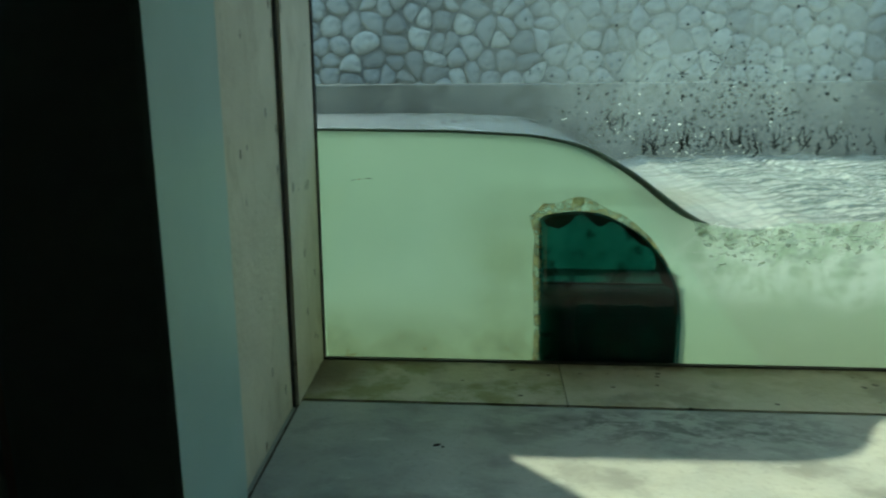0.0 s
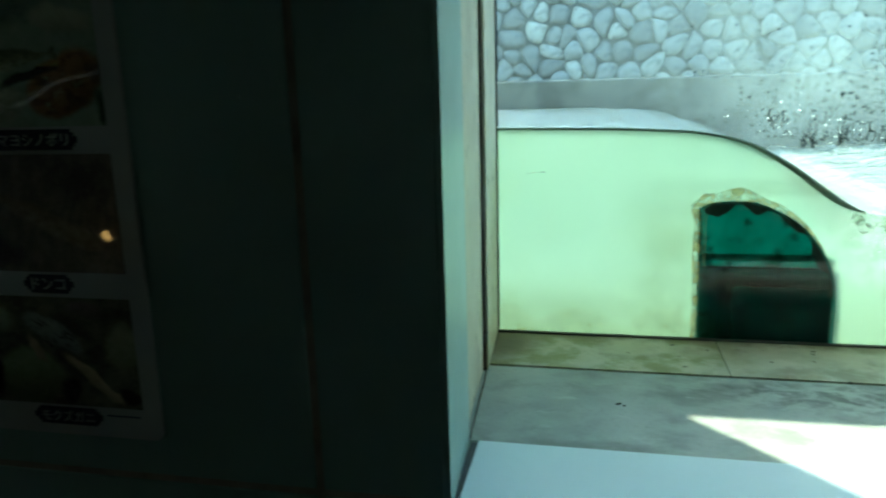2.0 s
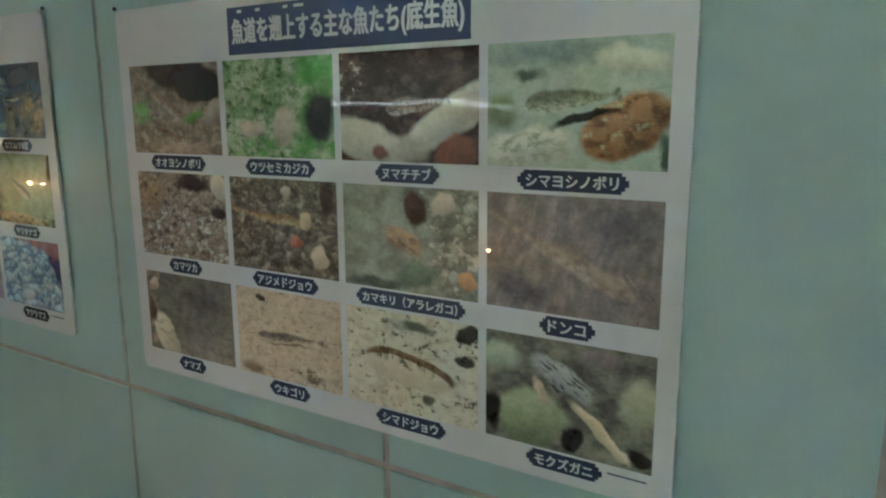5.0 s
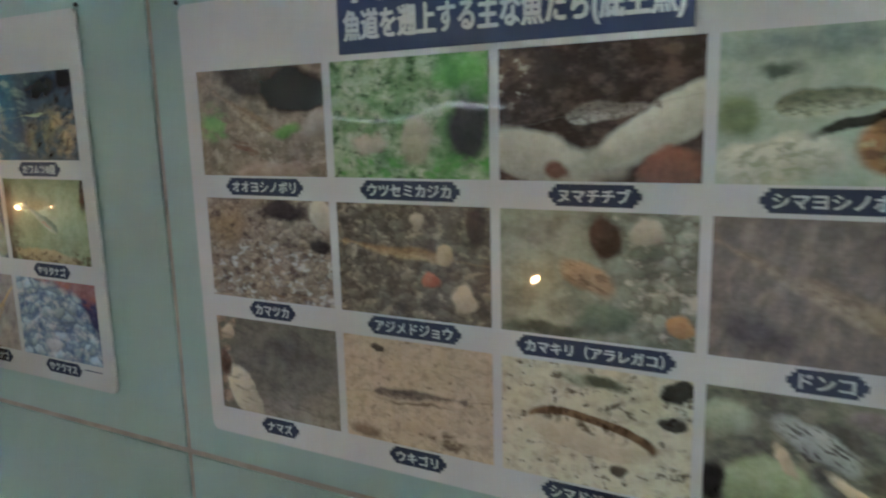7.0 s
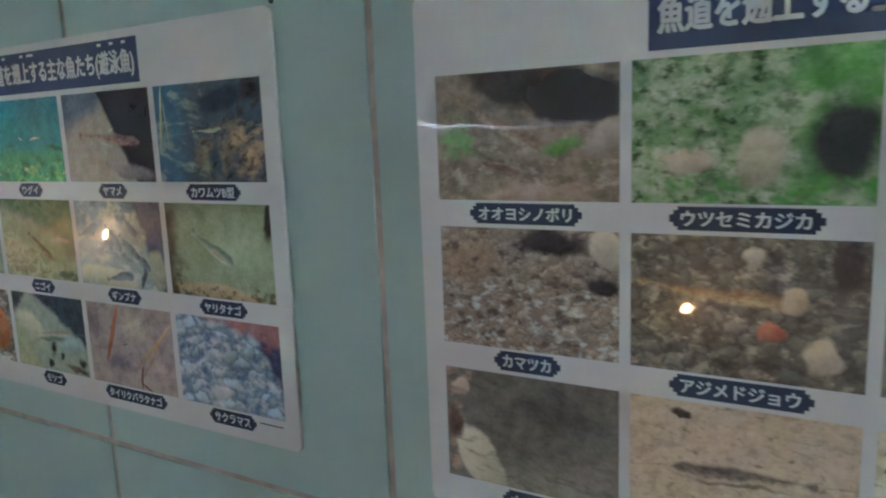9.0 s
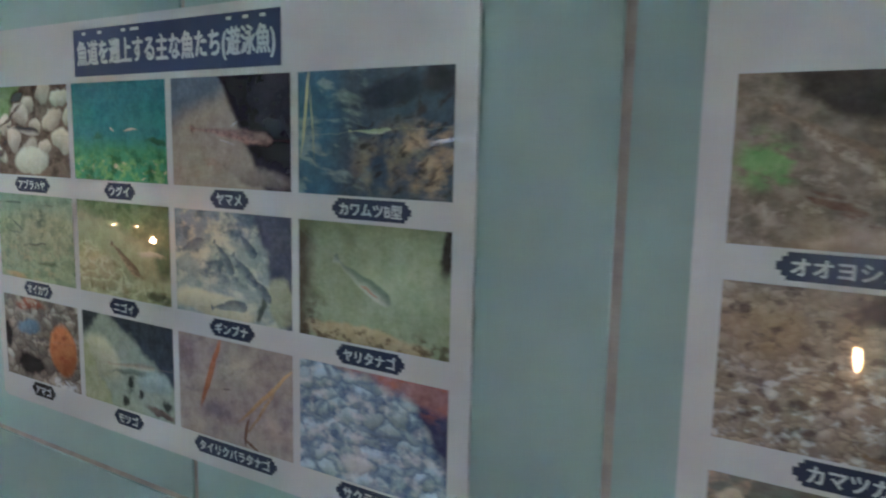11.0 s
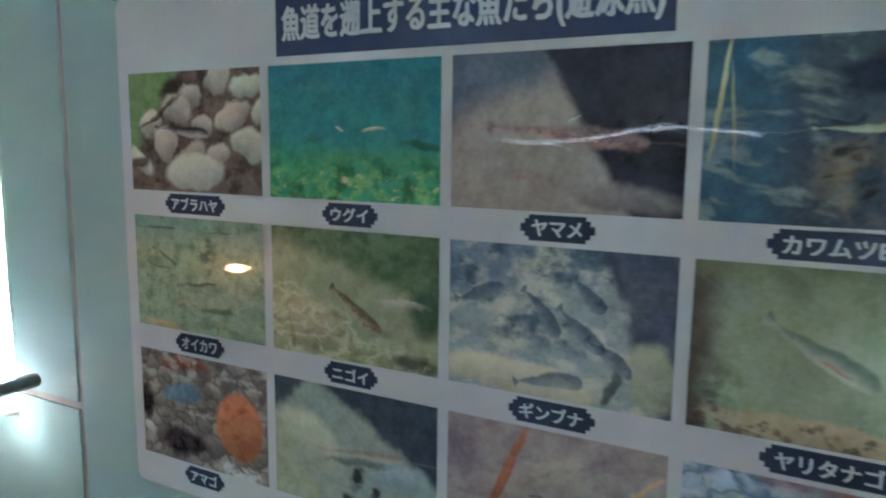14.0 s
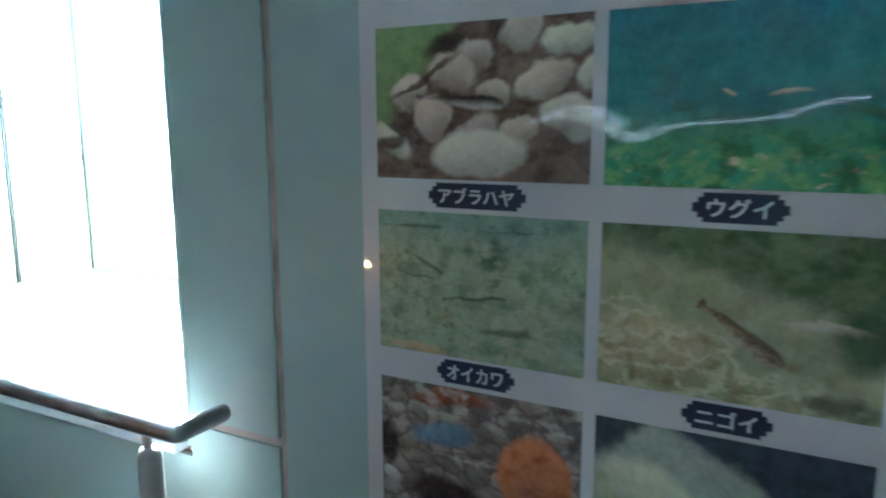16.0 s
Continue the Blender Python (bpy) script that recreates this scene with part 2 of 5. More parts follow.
def water_material():
    """Cloudy pale green water: it scatters the daylight that comes in from above."""
    k = Nodes("cloudy_water")
    p = k.pos()
    c = k.mix(k.rng(k.noise(p, 2.5, 4), 0.3, 0.7), (0.56, 0.72, 0.56), (0.61, 0.76, 0.61))
    c = k.mix(k.math("MULTIPLY", k.rng(k.noise(k.warp(p, 5, 0.1), 6, 5), 0.5, 0.75), 0.25), c, (0.56, 0.66, 0.43))
    depth = k.vec("DOT_PRODUCT", p, (0, 0, 1))
    c = k.mix(k.rng(depth, 1.15, 0.93, 0.0, 0.6), c, (0.55, 0.63, 0.42))
    churn = k.vec("LENGTH", k.map(k.warp(p, 7, 0.12), loc=(1.46, 0.7, 1.16), scale=(0.46, 9, 0.12), kind="TEXTURE"))
    churn = k.math("MULTIPLY", k.rng(churn, 1.1, 0.5), k.rng(k.noise(k.warp(p, 18, 0.05), 30, 6, 0.7), 0.35, 0.62))
    c = k.mix(churn, c, (0.86, 0.96, 0.88))
    px = k.vec("DOT_PRODUCT", p, (1, 0, 0))
    air = k.math("MULTIPLY", k.rng(k.cells(p, 95), 0.16, 0.10), k.math("MULTIPLY", k.rng(px, 1.12, 1.3), k.rng(k.noise(p, 9, 3), 0.46, 0.60)))
    c = k.mix(air, c, (0.97, 1.0, 0.98))
    churn = k.math("MAXIMUM", churn, air)
    torn = k.math("MULTIPLY", k.rng(k.noise(k.map(k.warp(p, 25, 0.03), scale=(0.6, 1, 1.3)), 46, 5, 0.65), 0.53, 0.62), k.math("MULTIPLY", k.rng(px, 1.10, 1.2), k.rng(depth, 1.10, 1.19)))
    c = k.mix(k.math("MULTIPLY", torn, 0.6), c, (0.27, 0.38, 0.33))
    d, t, g = k.add("BsdfDiffuse"), k.add("BsdfTranslucent"), k.add("BsdfGlossy")
    for n in (d, t):
        k.put(n.inputs["Color"], c)
    k.put(g.inputs["Roughness"], 0.05)
    a, b = k.add("MixShader"), k.add("MixShader")
    k.put(a.inputs[0], k.math("ADD", 0.72, k.math("MULTIPLY", churn, 0.27)))
    k.put(a.inputs[1], d.outputs[0])
    k.put(a.inputs[2], t.outputs[0])
    f = k.add("Fresnel")
    f.inputs[0].default_value = 1.33
    k.put(b.inputs[0], f.outputs[0])
    k.put(b.inputs[1], a.outputs[0])
    k.put(b.inputs[2], g.outputs[0])
    k.put(g.inputs["Normal"], k.bump(k.noise(k.map(p, scale=(1, 2, 1)), 18, 3), 0.01))
    k.put(k.out.inputs[0], b.outputs[0])
    return k.m


def surface_material():
    """The skin of the pool: it lets the sun in and mirrors the sky at a low angle."""
    k = Nodes("water_surface")
    p = k.pos()
    tr, g, d, a, b = k.add("BsdfTransparent"), k.add("BsdfGlossy"), k.add("BsdfDiffuse"), k.add("MixShader"), k.add("MixShader")
    k.put(tr.inputs[0], (0.46, 0.52, 0.52))
    k.put(d.inputs[0], (0.66, 0.76, 0.72))
    k.put(g.inputs["Roughness"], 0.06)
    n = k.bump(k.noise(k.map(p, scale=(1, 2.2, 1)), 16, 4), 0.012)
    k.put(g.inputs["Normal"], n)
    k.put(b.inputs[0], 0.22)
    k.put(b.inputs[1], tr.outputs[0])
    k.put(b.inputs[2], d.outputs[0])
    f = k.add("LayerWeight")
    k.put(a.inputs[0], k.rng(k.math("POWER", f.outputs["Facing"], 4.0), 0.0, 1.0, 0.03, 0.85))
    k.put(a.inputs[1], b.outputs[0])
    k.put(a.inputs[2], g.outputs[0])
    k.put(k.out.inputs[0], a.outputs[0])
    return k.m


def foam_material():
    k = Nodes("white_water")
    p = k.pos()
    px = k.vec("DOT_PRODUCT", k.warp(p, 4, 0.15), (1, 0, 0))
    away = k.rng(px, 1.12, 1.42)
    n = k.rng(k.noise(k.map(k.warp(p, 6, 0.1), scale=(0.45, 1.9, 1)), 15, 7, 0.7), 0.36, 0.58)
    c = k.mix(n, (0.78, 0.86, 0.84), (0.98, 0.99, 0.97))
    streak = k.rng(k.noise(k.map(k.warp(p, 9, 0.08), scale=(0.3, 3.0, 1)), 17, 7, 0.7), 0.46, 0.56)
    c = k.mix(k.math("MULTIPLY", streak, k.math("MULTIPLY", away, 0.9)), c, (0.14, 0.20, 0.21))
    c = k.mix(k.math("MULTIPLY", k.rng(k.noise(p, 60, 4, 0.6), 0.56, 0.66), 0.6), c, (0.98, 1.0, 0.99))
    d, t = k.bsdf, k.add("BsdfTranslucent")
    k.done(c, 0.14, 0, k.bump(k.noise(k.map(p, scale=(0.6, 1.6, 1)), 40, 5), 0.012))
    k.put(t.inputs["Color"], c)
    a = k.add("MixShader")
    k.put(a.inputs[0], 0.45)
    k.put(a.inputs[1], d.outputs[0])
    k.put(a.inputs[2], t.outputs[0])
    tr, b = k.add("BsdfTransparent"), k.add("MixShader")
    k.put(b.inputs[0], 0.72)
    k.put(b.inputs[1], tr.outputs[0])
    k.put(b.inputs[2], a.outputs[0])
    k.put(k.out.inputs[0], b.outputs[0])
    return k.m


def algae_material(name, thin, thick):
    """Patchy yellow brown growth that lets the water's light through."""
    k = Nodes(name)
    p = k.pos()
    c = k.mix(k.rng(k.noise(p, 45, 5), 0.35, 0.65), (0.30, 0.22, 0.09), (0.66, 0.55, 0.30))
    d, t, tr, a, b = k.add("BsdfDiffuse"), k.add("BsdfTranslucent"), k.add("BsdfTransparent"), k.add("MixShader"), k.add("MixShader")
    k.put(d.inputs[0], c)
    k.put(t.inputs[0], c)
    k.put(a.inputs[0], 0.6)
    k.put(a.inputs[1], d.outputs[0])
    k.put(a.inputs[2], t.outputs[0])
    k.put(b.inputs[0], k.rng(k.noise(p, 60, 6, 0.7), 0.3, 0.7, thin, thick))
    k.put(b.inputs[1], tr.outputs[0])
    k.put(b.inputs[2], a.outputs[0])
    k.put(k.out.inputs[0], b.outputs[0])
    return k.m


def teal_shell_material():
    k = Nodes("teal_shell")
    p = k.pos()
    c = k.mix(k.rng(k.noise(p, 14, 5), 0.35, 0.7), (0.055, 0.22, 0.185), (0.10, 0.34, 0.30))
    c = k.mix(k.math("MULTIPLY", k.rng(k.noise(p, 30, 4), 0.52, 0.68), 0.8), c, (0.02, 0.07, 0.05))
    k.done(c, 0.6, 0, None, Specular_IOR_Level=0.1)
    t, a = k.add("BsdfTranslucent"), k.add("MixShader")
    k.put(t.inputs["Color"], c)
    k.put(a.inputs[0], 0.6)
    k.put(a.inputs[1], k.bsdf.outputs[0])
    k.put(a.inputs[2], t.outputs[0])
    tr, b = k.add("BsdfTransparent"), k.add("MixShader")
    k.put(tr.inputs[0], (0.35, 0.72, 0.62))
    k.put(b.inputs[0], 0.88)
    k.put(b.inputs[1], tr.outputs[0])
    k.put(b.inputs[2], a.outputs[0])
    k.put(k.out.inputs[0], b.outputs[0])
    return k.m


def dark_sheet_material():
    """Dark teal sheet, thinning out at its edges."""
    k = Nodes("soft_dark_sheet")
    p = k.pos()
    q = k.warp(p, 8, 0.03)
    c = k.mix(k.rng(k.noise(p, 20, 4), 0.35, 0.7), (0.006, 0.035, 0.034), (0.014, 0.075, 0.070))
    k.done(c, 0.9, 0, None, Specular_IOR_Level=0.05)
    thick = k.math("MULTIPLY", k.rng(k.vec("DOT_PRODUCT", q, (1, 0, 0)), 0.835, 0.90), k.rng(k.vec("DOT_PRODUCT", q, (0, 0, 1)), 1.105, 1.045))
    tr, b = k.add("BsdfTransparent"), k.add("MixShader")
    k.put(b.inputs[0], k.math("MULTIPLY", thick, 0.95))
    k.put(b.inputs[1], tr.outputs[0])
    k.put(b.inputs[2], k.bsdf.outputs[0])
    k.put(k.out.inputs[0], b.outputs[0])
    return k.m


def glass_material():
    k = Nodes("window_glass")
    tr, gl, a = k.add("BsdfTransparent"), k.add("BsdfGlossy"), k.add("MixShader")
    k.put(tr.inputs[0], (0.93, 0.98, 0.95))
    k.put(gl.inputs["Roughness"], 0.01)
    f = k.add("LayerWeight")
    k.put(a.inputs[0], k.rng(k.math("POWER", f.outputs["Facing"], 4.0), 0.0, 1.0, 0.012, 0.55))
    k.put(a.inputs[1], tr.outputs[0])
    k.put(a.inputs[2], gl.outputs[0])
    k.put(k.out.inputs[0], a.outputs[0])
    return k.m


def mist_material():
    """Spray and mist clinging to the pane over the falling water, and a brown film low down and round the weir."""
    k = Nodes("mist_on_glass")
    p = k.pos()
    where = k.vec("LENGTH", k.map(k.warp(p, 3, 0.15), loc=(1.12, 0.709, 1.58), scale=(0.46, 1, 0.36), kind="TEXTURE"))
    m = k.rng(where, 1.25, 0.2, 0.0, 0.42)
    m = k.math("MULTIPLY", m, k.rng(k.noise(k.map(p, scale=(1, 1, 0.5)), 9, 5), 0.25, 0.75, 0.35, 1.0))
    m = k.math("ADD", m, k.rng(k.noise(p, 4, 3), 0.35, 0.7, 0.03, 0.10))
    q = k.warp(p, 9, 0.05)
    # brown film: dulls the water towards the weir and the bottom
    ring = k.vec("LENGTH", k.map(q, loc=(0.90, 0.709, 1.08), scale=(0.24, 1, 0.27), kind="TEXTURE"))
    low = k.rng(k.vec("DOT_PRODUCT", q, (0, 0, 1)), 1.08, 0.95, 0.0, 0.5)
    brown = k.math("MAXIMUM", k.rng(ring, 1.35, 0.55, 0.0, 0.34), low)
    brown = k.math("MULTIPLY", brown, k.rng(k.noise(p, 12, 6, 0.7), 0.3, 0.7, 0.5, 1.0))
    right = k.rng(k.vec("DOT_PRODUCT", p, (1, 0, 0)), 0.78, 0.86, 1.0, 0.1)
    over = k.rng(k.vec("DOT_PRODUCT", p, (0, 0, 1)), 1.235, 1.26, 0.0, 1.0)
    brown = k.math("MULTIPLY", brown, k.math("MAXIMUM", right, k.math("MULTIPLY", over, k.rng(k.vec("DOT_PRODUCT", p, (0, 0, 1)), 1.27, 1.30, 1.0, 0.0))))
    brown = k.math("MULTIPLY", brown, k.rng(k.vec("DOT_PRODUCT", p, (0, 0, 1)), 1.27, 1.31, 1.0, 0.0))
    tr, t, s, a, b = k.add("BsdfTransparent"), k.add("BsdfTranslucent"), k.add("BsdfTranslucent"), k.add("MixShader"), k.add("MixShader")
    k.put(t.inputs[0], (0.29, 0.35, 0.38))
    k.put(s.inputs[0], (0.42, 0.36, 0.17))
    k.put(a.inputs[0], m)
    k.put(a.inputs[1], tr.outputs[0])
    k.put(a.inputs[2], t.outputs[0])
    k.put(b.inputs[0], brown)
    k.put(b.inputs[1], a.outputs[0])
    k.put(b.inputs[2], s.outputs[0])
    k.put(k.out.inputs[0], b.outputs[0])
    return k.m


def bubble_and_glint_material():
    """Froth of air in the water, and the white of the imitated drop glints."""
    k = Nodes("air_and_glint_white")
    k.done((0.97, 1.0, 0.98), 0.12, 0, None)
    t, a = k.add("BsdfTranslucent"), k.add("MixShader")
    k.put(t.inputs["Color"], (0.98, 1.0, 0.98))
    k.put(a.inputs[0], 0.8)
    k.put(a.inputs[1], k.bsdf.outputs[0])
    k.put(a.inputs[2], t.outputs[0])
    k.put(k.out.inputs[0], a.outputs[0])
    return k.m


BUBBLE_AND_GLINT = bubble_and_glint_material()


def steel_material():
    k = Nodes("brushed_steel")
    p = k.pos()
    c = k.mix(k.rng(k.noise(p, 30, 3), 0.3, 0.7), (0.40, 0.39, 0.39), (0.48, 0.47, 0.47))
    return k.done(c, k.rng(k.noise(p, 45, 3), 0.3, 0.7, 0.36, 0.44), 1.0)


def glow(name, colour, strength):
    k = Nodes(name)
    e = k.add("Emission")
    k.put(e.inputs[0], colour)
    e.inputs[1].default_value = strength
    k.put(k.out.inputs[0], e.outputs[0])
    return k.m


TILE, GROUT = tile_material(), grout_material()
PLASTER, MOSSY = plaster_material("cream_plaster", False), plaster_material("mossy_plaster", True)
SILL = concrete_material("sill_concrete", (0.40, 0.42, 0.38), (0.29, 0.31, 0.285), 0.6, True)
RAW = concrete_material("channel_concrete", (0.13, 0.15, 0.165), (0.085, 0.10, 0.115), 0.6)
STONE, WATER, SKIN, FOAM, SHELL = stone_material(), water_material(), surface_material(), foam_material(), teal_shell_material()
GLASS, MIST, STEEL = glass_material(), mist_material(), steel_material()
SEAL = plain("dark_sealant", (0.03, 0.032, 0.03), 0.6)
GREYSEAL = plain("grey_sealant", (0.17, 0.19, 0.18), 0.7)
LEDGE = plain("white_ledge", (0.66, 0.74, 0.78), 0.35, vary=0.06)
FRAME = plaster_material("painted_frame", False)
MORTAR = plain("wall_mortar", (0.22, 0.222, 0.215), 0.9, vary=0.4, scale=9, bump=0.006)
FLOOR = concrete_material("room_floor", (0.085, 0.085, 0.08), (0.06, 0.06, 0.058), 0.3)
ROOM = plain("room_paint", (0.30, 0.315, 0.305), 0.7, vary=0.12)
# window light on the unseen west wall, put into a paler colour
BRIGHTENED = plain("brightened_room_paint", (0.68, 0.70, 0.68), 0.6, vary=0.1)
CEILING = plain("ceiling_paint", (0.22, 0.23, 0.225), 0.85, vary=0.08)
EARTH = plain("gravel_bank", (0.24, 0.24, 0.22), 0.95, vary=0.4, scale=6, bump=0.01)
ALGAE = algae_material("yellow_algae", 0.1, 0.95)
DARK_SHEET = dark_sheet_material()
SCUM_AND_LINE = plain("dark_scum_and_line", (0.02, 0.05, 0.035), 0.8, vary=0.5, scale=60)
WETDROP = plain("dark_drop", (0.03, 0.04, 0.045), 0.05)
GRIME = plain("dark_grime", (0.07, 0.065, 0.045), 0.8, vary=0.5, scale=60)
WETLINE = plain("wet_dark_line", (0.15, 0.20, 0.155), 0.25, vary=0.4, scale=30)
DARK = plain("black_plastic", (0.02, 0.02, 0.02), 0.5)

# ---------------------------------------------------------------- room shell
JOINTS = (-4.53, -3.84, -3.15, -2.465, -1.778, -1.107, -0.428, 0.247, 0.93, 1.61)
RX0, RX1, RY0, RZ1 = -7.0, 3.2, -3.4, 2.3
GLASS_Y = 0.70
WIN = ((0.423, 0.39, 1.85, 1.85, 0.943), (-3.81, -3.81, -2.637, -2.637, 1.102))  # front and outer edge of each side, sill height
WIN_TOP = 2.05

floor = tagged(part("floor", box(RX0, RX1, RY0, 0.012, -0.15, 0.0), FLOOR, None), "dull grey concrete floor of the viewing room", "floor", kind="structure")
ceiling = tagged(part("ceiling", box(RX0, RX1, RY0, 0.7, RZ1, RZ1 + 0.15), CEILING, None), "plain off-white ceiling of the viewing room", "ceiling", kind="structure")
tagged(part("wall_south", box(RX0, RX1, RY0 - 0.2, RY0, -0.15, RZ1 + 0.15), ROOM, None), "dim painted rear wall of the viewing room", "wall", kind="structure")
# out of view; its paleness lifts the reflections in posters and tiles
tagged(part("wall_west", box(RX0 - 0.2, RX0, RY0 - 0.2, 0.7, -0.15, RZ1 + 0.15), BRIGHTENED, None), "unseen end wall of the viewing room, made pale to brighten reflections", "wall", kind="structure")
tagged(part("wall_east", box(RX1, RX1 + 0.2, RY0 - 0.2, 0.7, -0.15, RZ1 + 0.15), ROOM, None), "dim painted end wall of the viewing room", "wall", kind="structure")

wall = tagged(new("wall_north"), "pale green tiled wall with two viewing windows", "wall", kind="structure")
core = bmesh.new()
(a0, a1, a2, a3, asill), (b0, b1, b2, b3, bsill) = WIN
Y0 = 0.0125
prism([(b2 + 0.004, Y0), (a0 - 0.004, Y0), (a1 - 0.004, 0.7), (b3 + 0.004, 0.7)], -0.15, RZ1, bm=core)
prism([(RX0, Y0), (b0 - 0.004, Y0), (b1 - 0.004, 0.7), (RX0, 0.7)], -0.15, RZ1, bm=core)
prism([(a2 + 0.004, Y0), (RX1, Y0), (RX1, 0.7), (a3 + 0.004, 0.7)], -0.15, RZ1, bm=core)
for x0, x1, sill in ((a1 - 0.004, a2 + 0.004, asill), (b0 - 0.004, b2 + 0.004, bsill)):
    box(x0, x1, Y0, 0.7, -0.15, sill - 0.04, bm=core)
    box(x0, x1, Y0, 0.7, WIN_TOP, RZ1, bm=core)
part("wall_core", core, PLASTER, wall, "cream plaster window reveal with black specks")
grout = bmesh.new()
for x0, x1, z0, z1 in ((b2 + 0.003, a0 - 0.003, 0, RZ1), (RX0, b0 - 0.003, 0, RZ1), (a2 + 0.003, RX1, 0, RZ1),
                       (a0, a2, 0, asill - 0.045), (b0, b2, 0, bsill - 0.045), (a0, a2, WIN_TOP + 0.003, RZ1), (b0, b2, WIN_TOP + 0.003, RZ1)):
    box(x0, x1, 0.004, Y0 - 0.001, z0, z1, bm=grout)
part("grout", grout, GROUT, wall, "brownish grout between the tiles")

# outside the room


def window(name, w, label, mist):
    """A deep viewing window: tiled return, frame strips, sill, ledge and pane."""
    f0, o0, f1, o1, sill = w
    win = tagged(new(name), label, "window", kind="structure")
    for side, (fx, ox) in enumerate(((f0, o0), (f1, o1))):
        s = 1 if side == 0 else -1
        at_y = lambda y: fx + (ox - fx) * y / 0.7

        def strip(y0, y1, proud, bm=None):
            return prism([(at_y(y0) - s * 0.004, y0), (at_y(y0) + s * proud, y0), (at_y(y1) + s * proud, y1), (at_y(y1) - s * 0.004, y1)], sill - 0.03, WIN_TOP, bm=bm)

        part("tile_return", strip(0.0, 0.19, 0.004), TILE, win, "pale green tiled window return")
        part("seal_strip", strip(0.4675, 0.4725, 0.0015), SEAL, win, "dark sealant seam")
        part("frame_side", strip(0.475, 0.690, 0.006), FRAME, win, "cream painted frame")
        part("gasket", strip(0.6905, 0.6995, 0.010), SEAL, win, "dark gasket")
    x0, x1 = min(f0, o0), max(f1, o1)
    part("ledge", box(f0 + 0.010, f1 - 0.010, -0.02, 0.186, sill - 0.038, sill + 0.002, 0.002), LEDGE, win, "pale bluish white front ledge")
    part("ledge_gap", box(f0 - 0.003, f1 + (0.003 if f0 > 0 else -0.012), 0.0, 0.186, sill - 0.039, sill - 0.003), SEAL, win)
    part("sill", box(x0 + 0.001, x1 - 0.001, 0.187, 0.494, sill - 0.039, sill), SILL, win, "stained grey concrete sill")
    for fx, ox, s in ((f0, o0, 1), (f1, o1, -1)):
        pts = [(fx + (ox - fx) * y / 0.7 + s * 0.004, y, sill + 0.001) for y in np.linspace(0.19, 0.69, 26)]
        part("grime_line", tube(pts, [0.0012 + 0.003 * abs(noise.noise(Vector((q[1] * 19, s, 1)))) + 0.001 * q[1] for q in pts], 6), GRIME, win, "dark grime in the corner of the sill")
    part("sill_seam", box(x0 + 0.001, x1 - 0.001, 0.4955, 0.5005, sill - 0.039, sill - 0.002), GREYSEAL, win, "grey sealant line")
    part("seam_gap", box(x0 + 0.001, x1 - 0.001, 0.4935, 0.5025, sill - 0.039, sill - 0.006), SEAL, win)
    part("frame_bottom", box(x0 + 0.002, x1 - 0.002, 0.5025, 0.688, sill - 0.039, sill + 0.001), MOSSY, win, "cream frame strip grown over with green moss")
    part("bottom_gasket", box(x0 + 0.002, x1 - 0.002, 0.6885, 0.6995, sill - 0.039, sill + 0.004), SEAL, win)
    pane = part("pane", box(x0 - 0.02, x1 + 0.02, GLASS_Y, GLASS_Y + 0.008, sill - 0.05, WIN_TOP + 0.02), GLASS, win, "clear glass pane")
    pane.visible_shadow = False
    return win


window_1 = window("window_1", WIN[0], "deep viewing window with a mossy sill, onto the fishway", True)
window_2 = window("window_2", WIN[1], "deep viewing window flooded with daylight", False)

# ---------------------------------------------------------------- outside: fishway channel
FAR_Y = 2.2
ground = tagged(part("ground", box(-80, 80, 2.45, 160, 0.2, 1.30), EARTH, None), "grey gravel bank behind the channel", "ground", kind="structure")
tagged(part("channel_wall", box(-12, 12, FAR_Y, 2.45, 0.0, 1.498, 0.008), RAW, None), "low grey concrete wall along the far side of the channel", "wall", kind="structure")
tagged(part("channel_floor", box(-12, 12, 0.71, FAR_Y, -0.1, 0.25), RAW, None), "grey concrete bed of the channel", "channel bed", kind="structure")
tagged(part("facade", box(-12, 12, 0.45, 0.70, RZ1 + 0.16, RZ1 + 0.9), RAW, None), "grey concrete parapet above the viewing room", "wall", kind="structure")
part_ends = box(RX0 - 5, RX0, 0.4, 0.7, -0.1, RZ1 + 0.1)
box(RX1, RX1 + 8.8, 0.4, 0.7, -0.1, RZ1 + 0.1, bm=part_ends)
tagged(part("channel_side", part_ends, RAW, None), "grey concrete side of the channel", "wall", kind="structure")

WX = np.array([-2.1, 0.39, 0.648, 0.802, 0.895, 0.98, 1.044, 1.099, 1.18, 1.30, 1.43, 2.0, 3.1])
WZ = np.array([1.388, 1.388, 1.384, 1.376, 1.356, 1.307, 1.256, 1.218, 1.205, 1.218, 1.228, 1.222, 1.222])


def water_top(x):
    xs = np.linspace(-0.03, 0.03, 7)
    return float(np.mean(np.interp(x + xs, WX, WZ)))


ARCH = [(0.818, 0.90), (0.812, 1.221), (0.826, 1.230), (0.844, 1.2345), (0.878, 1.2375), (0.911, 1.236), (0.938, 1.230), (0.964, 1.218), (0.993, 1.202), (1.019, 1.181),
        (1.044, 1.151), (1.065, 1.116), (1.076, 1.088), (1.082, 1.061), (1.086, 1.02), (1.086, 0.90)]


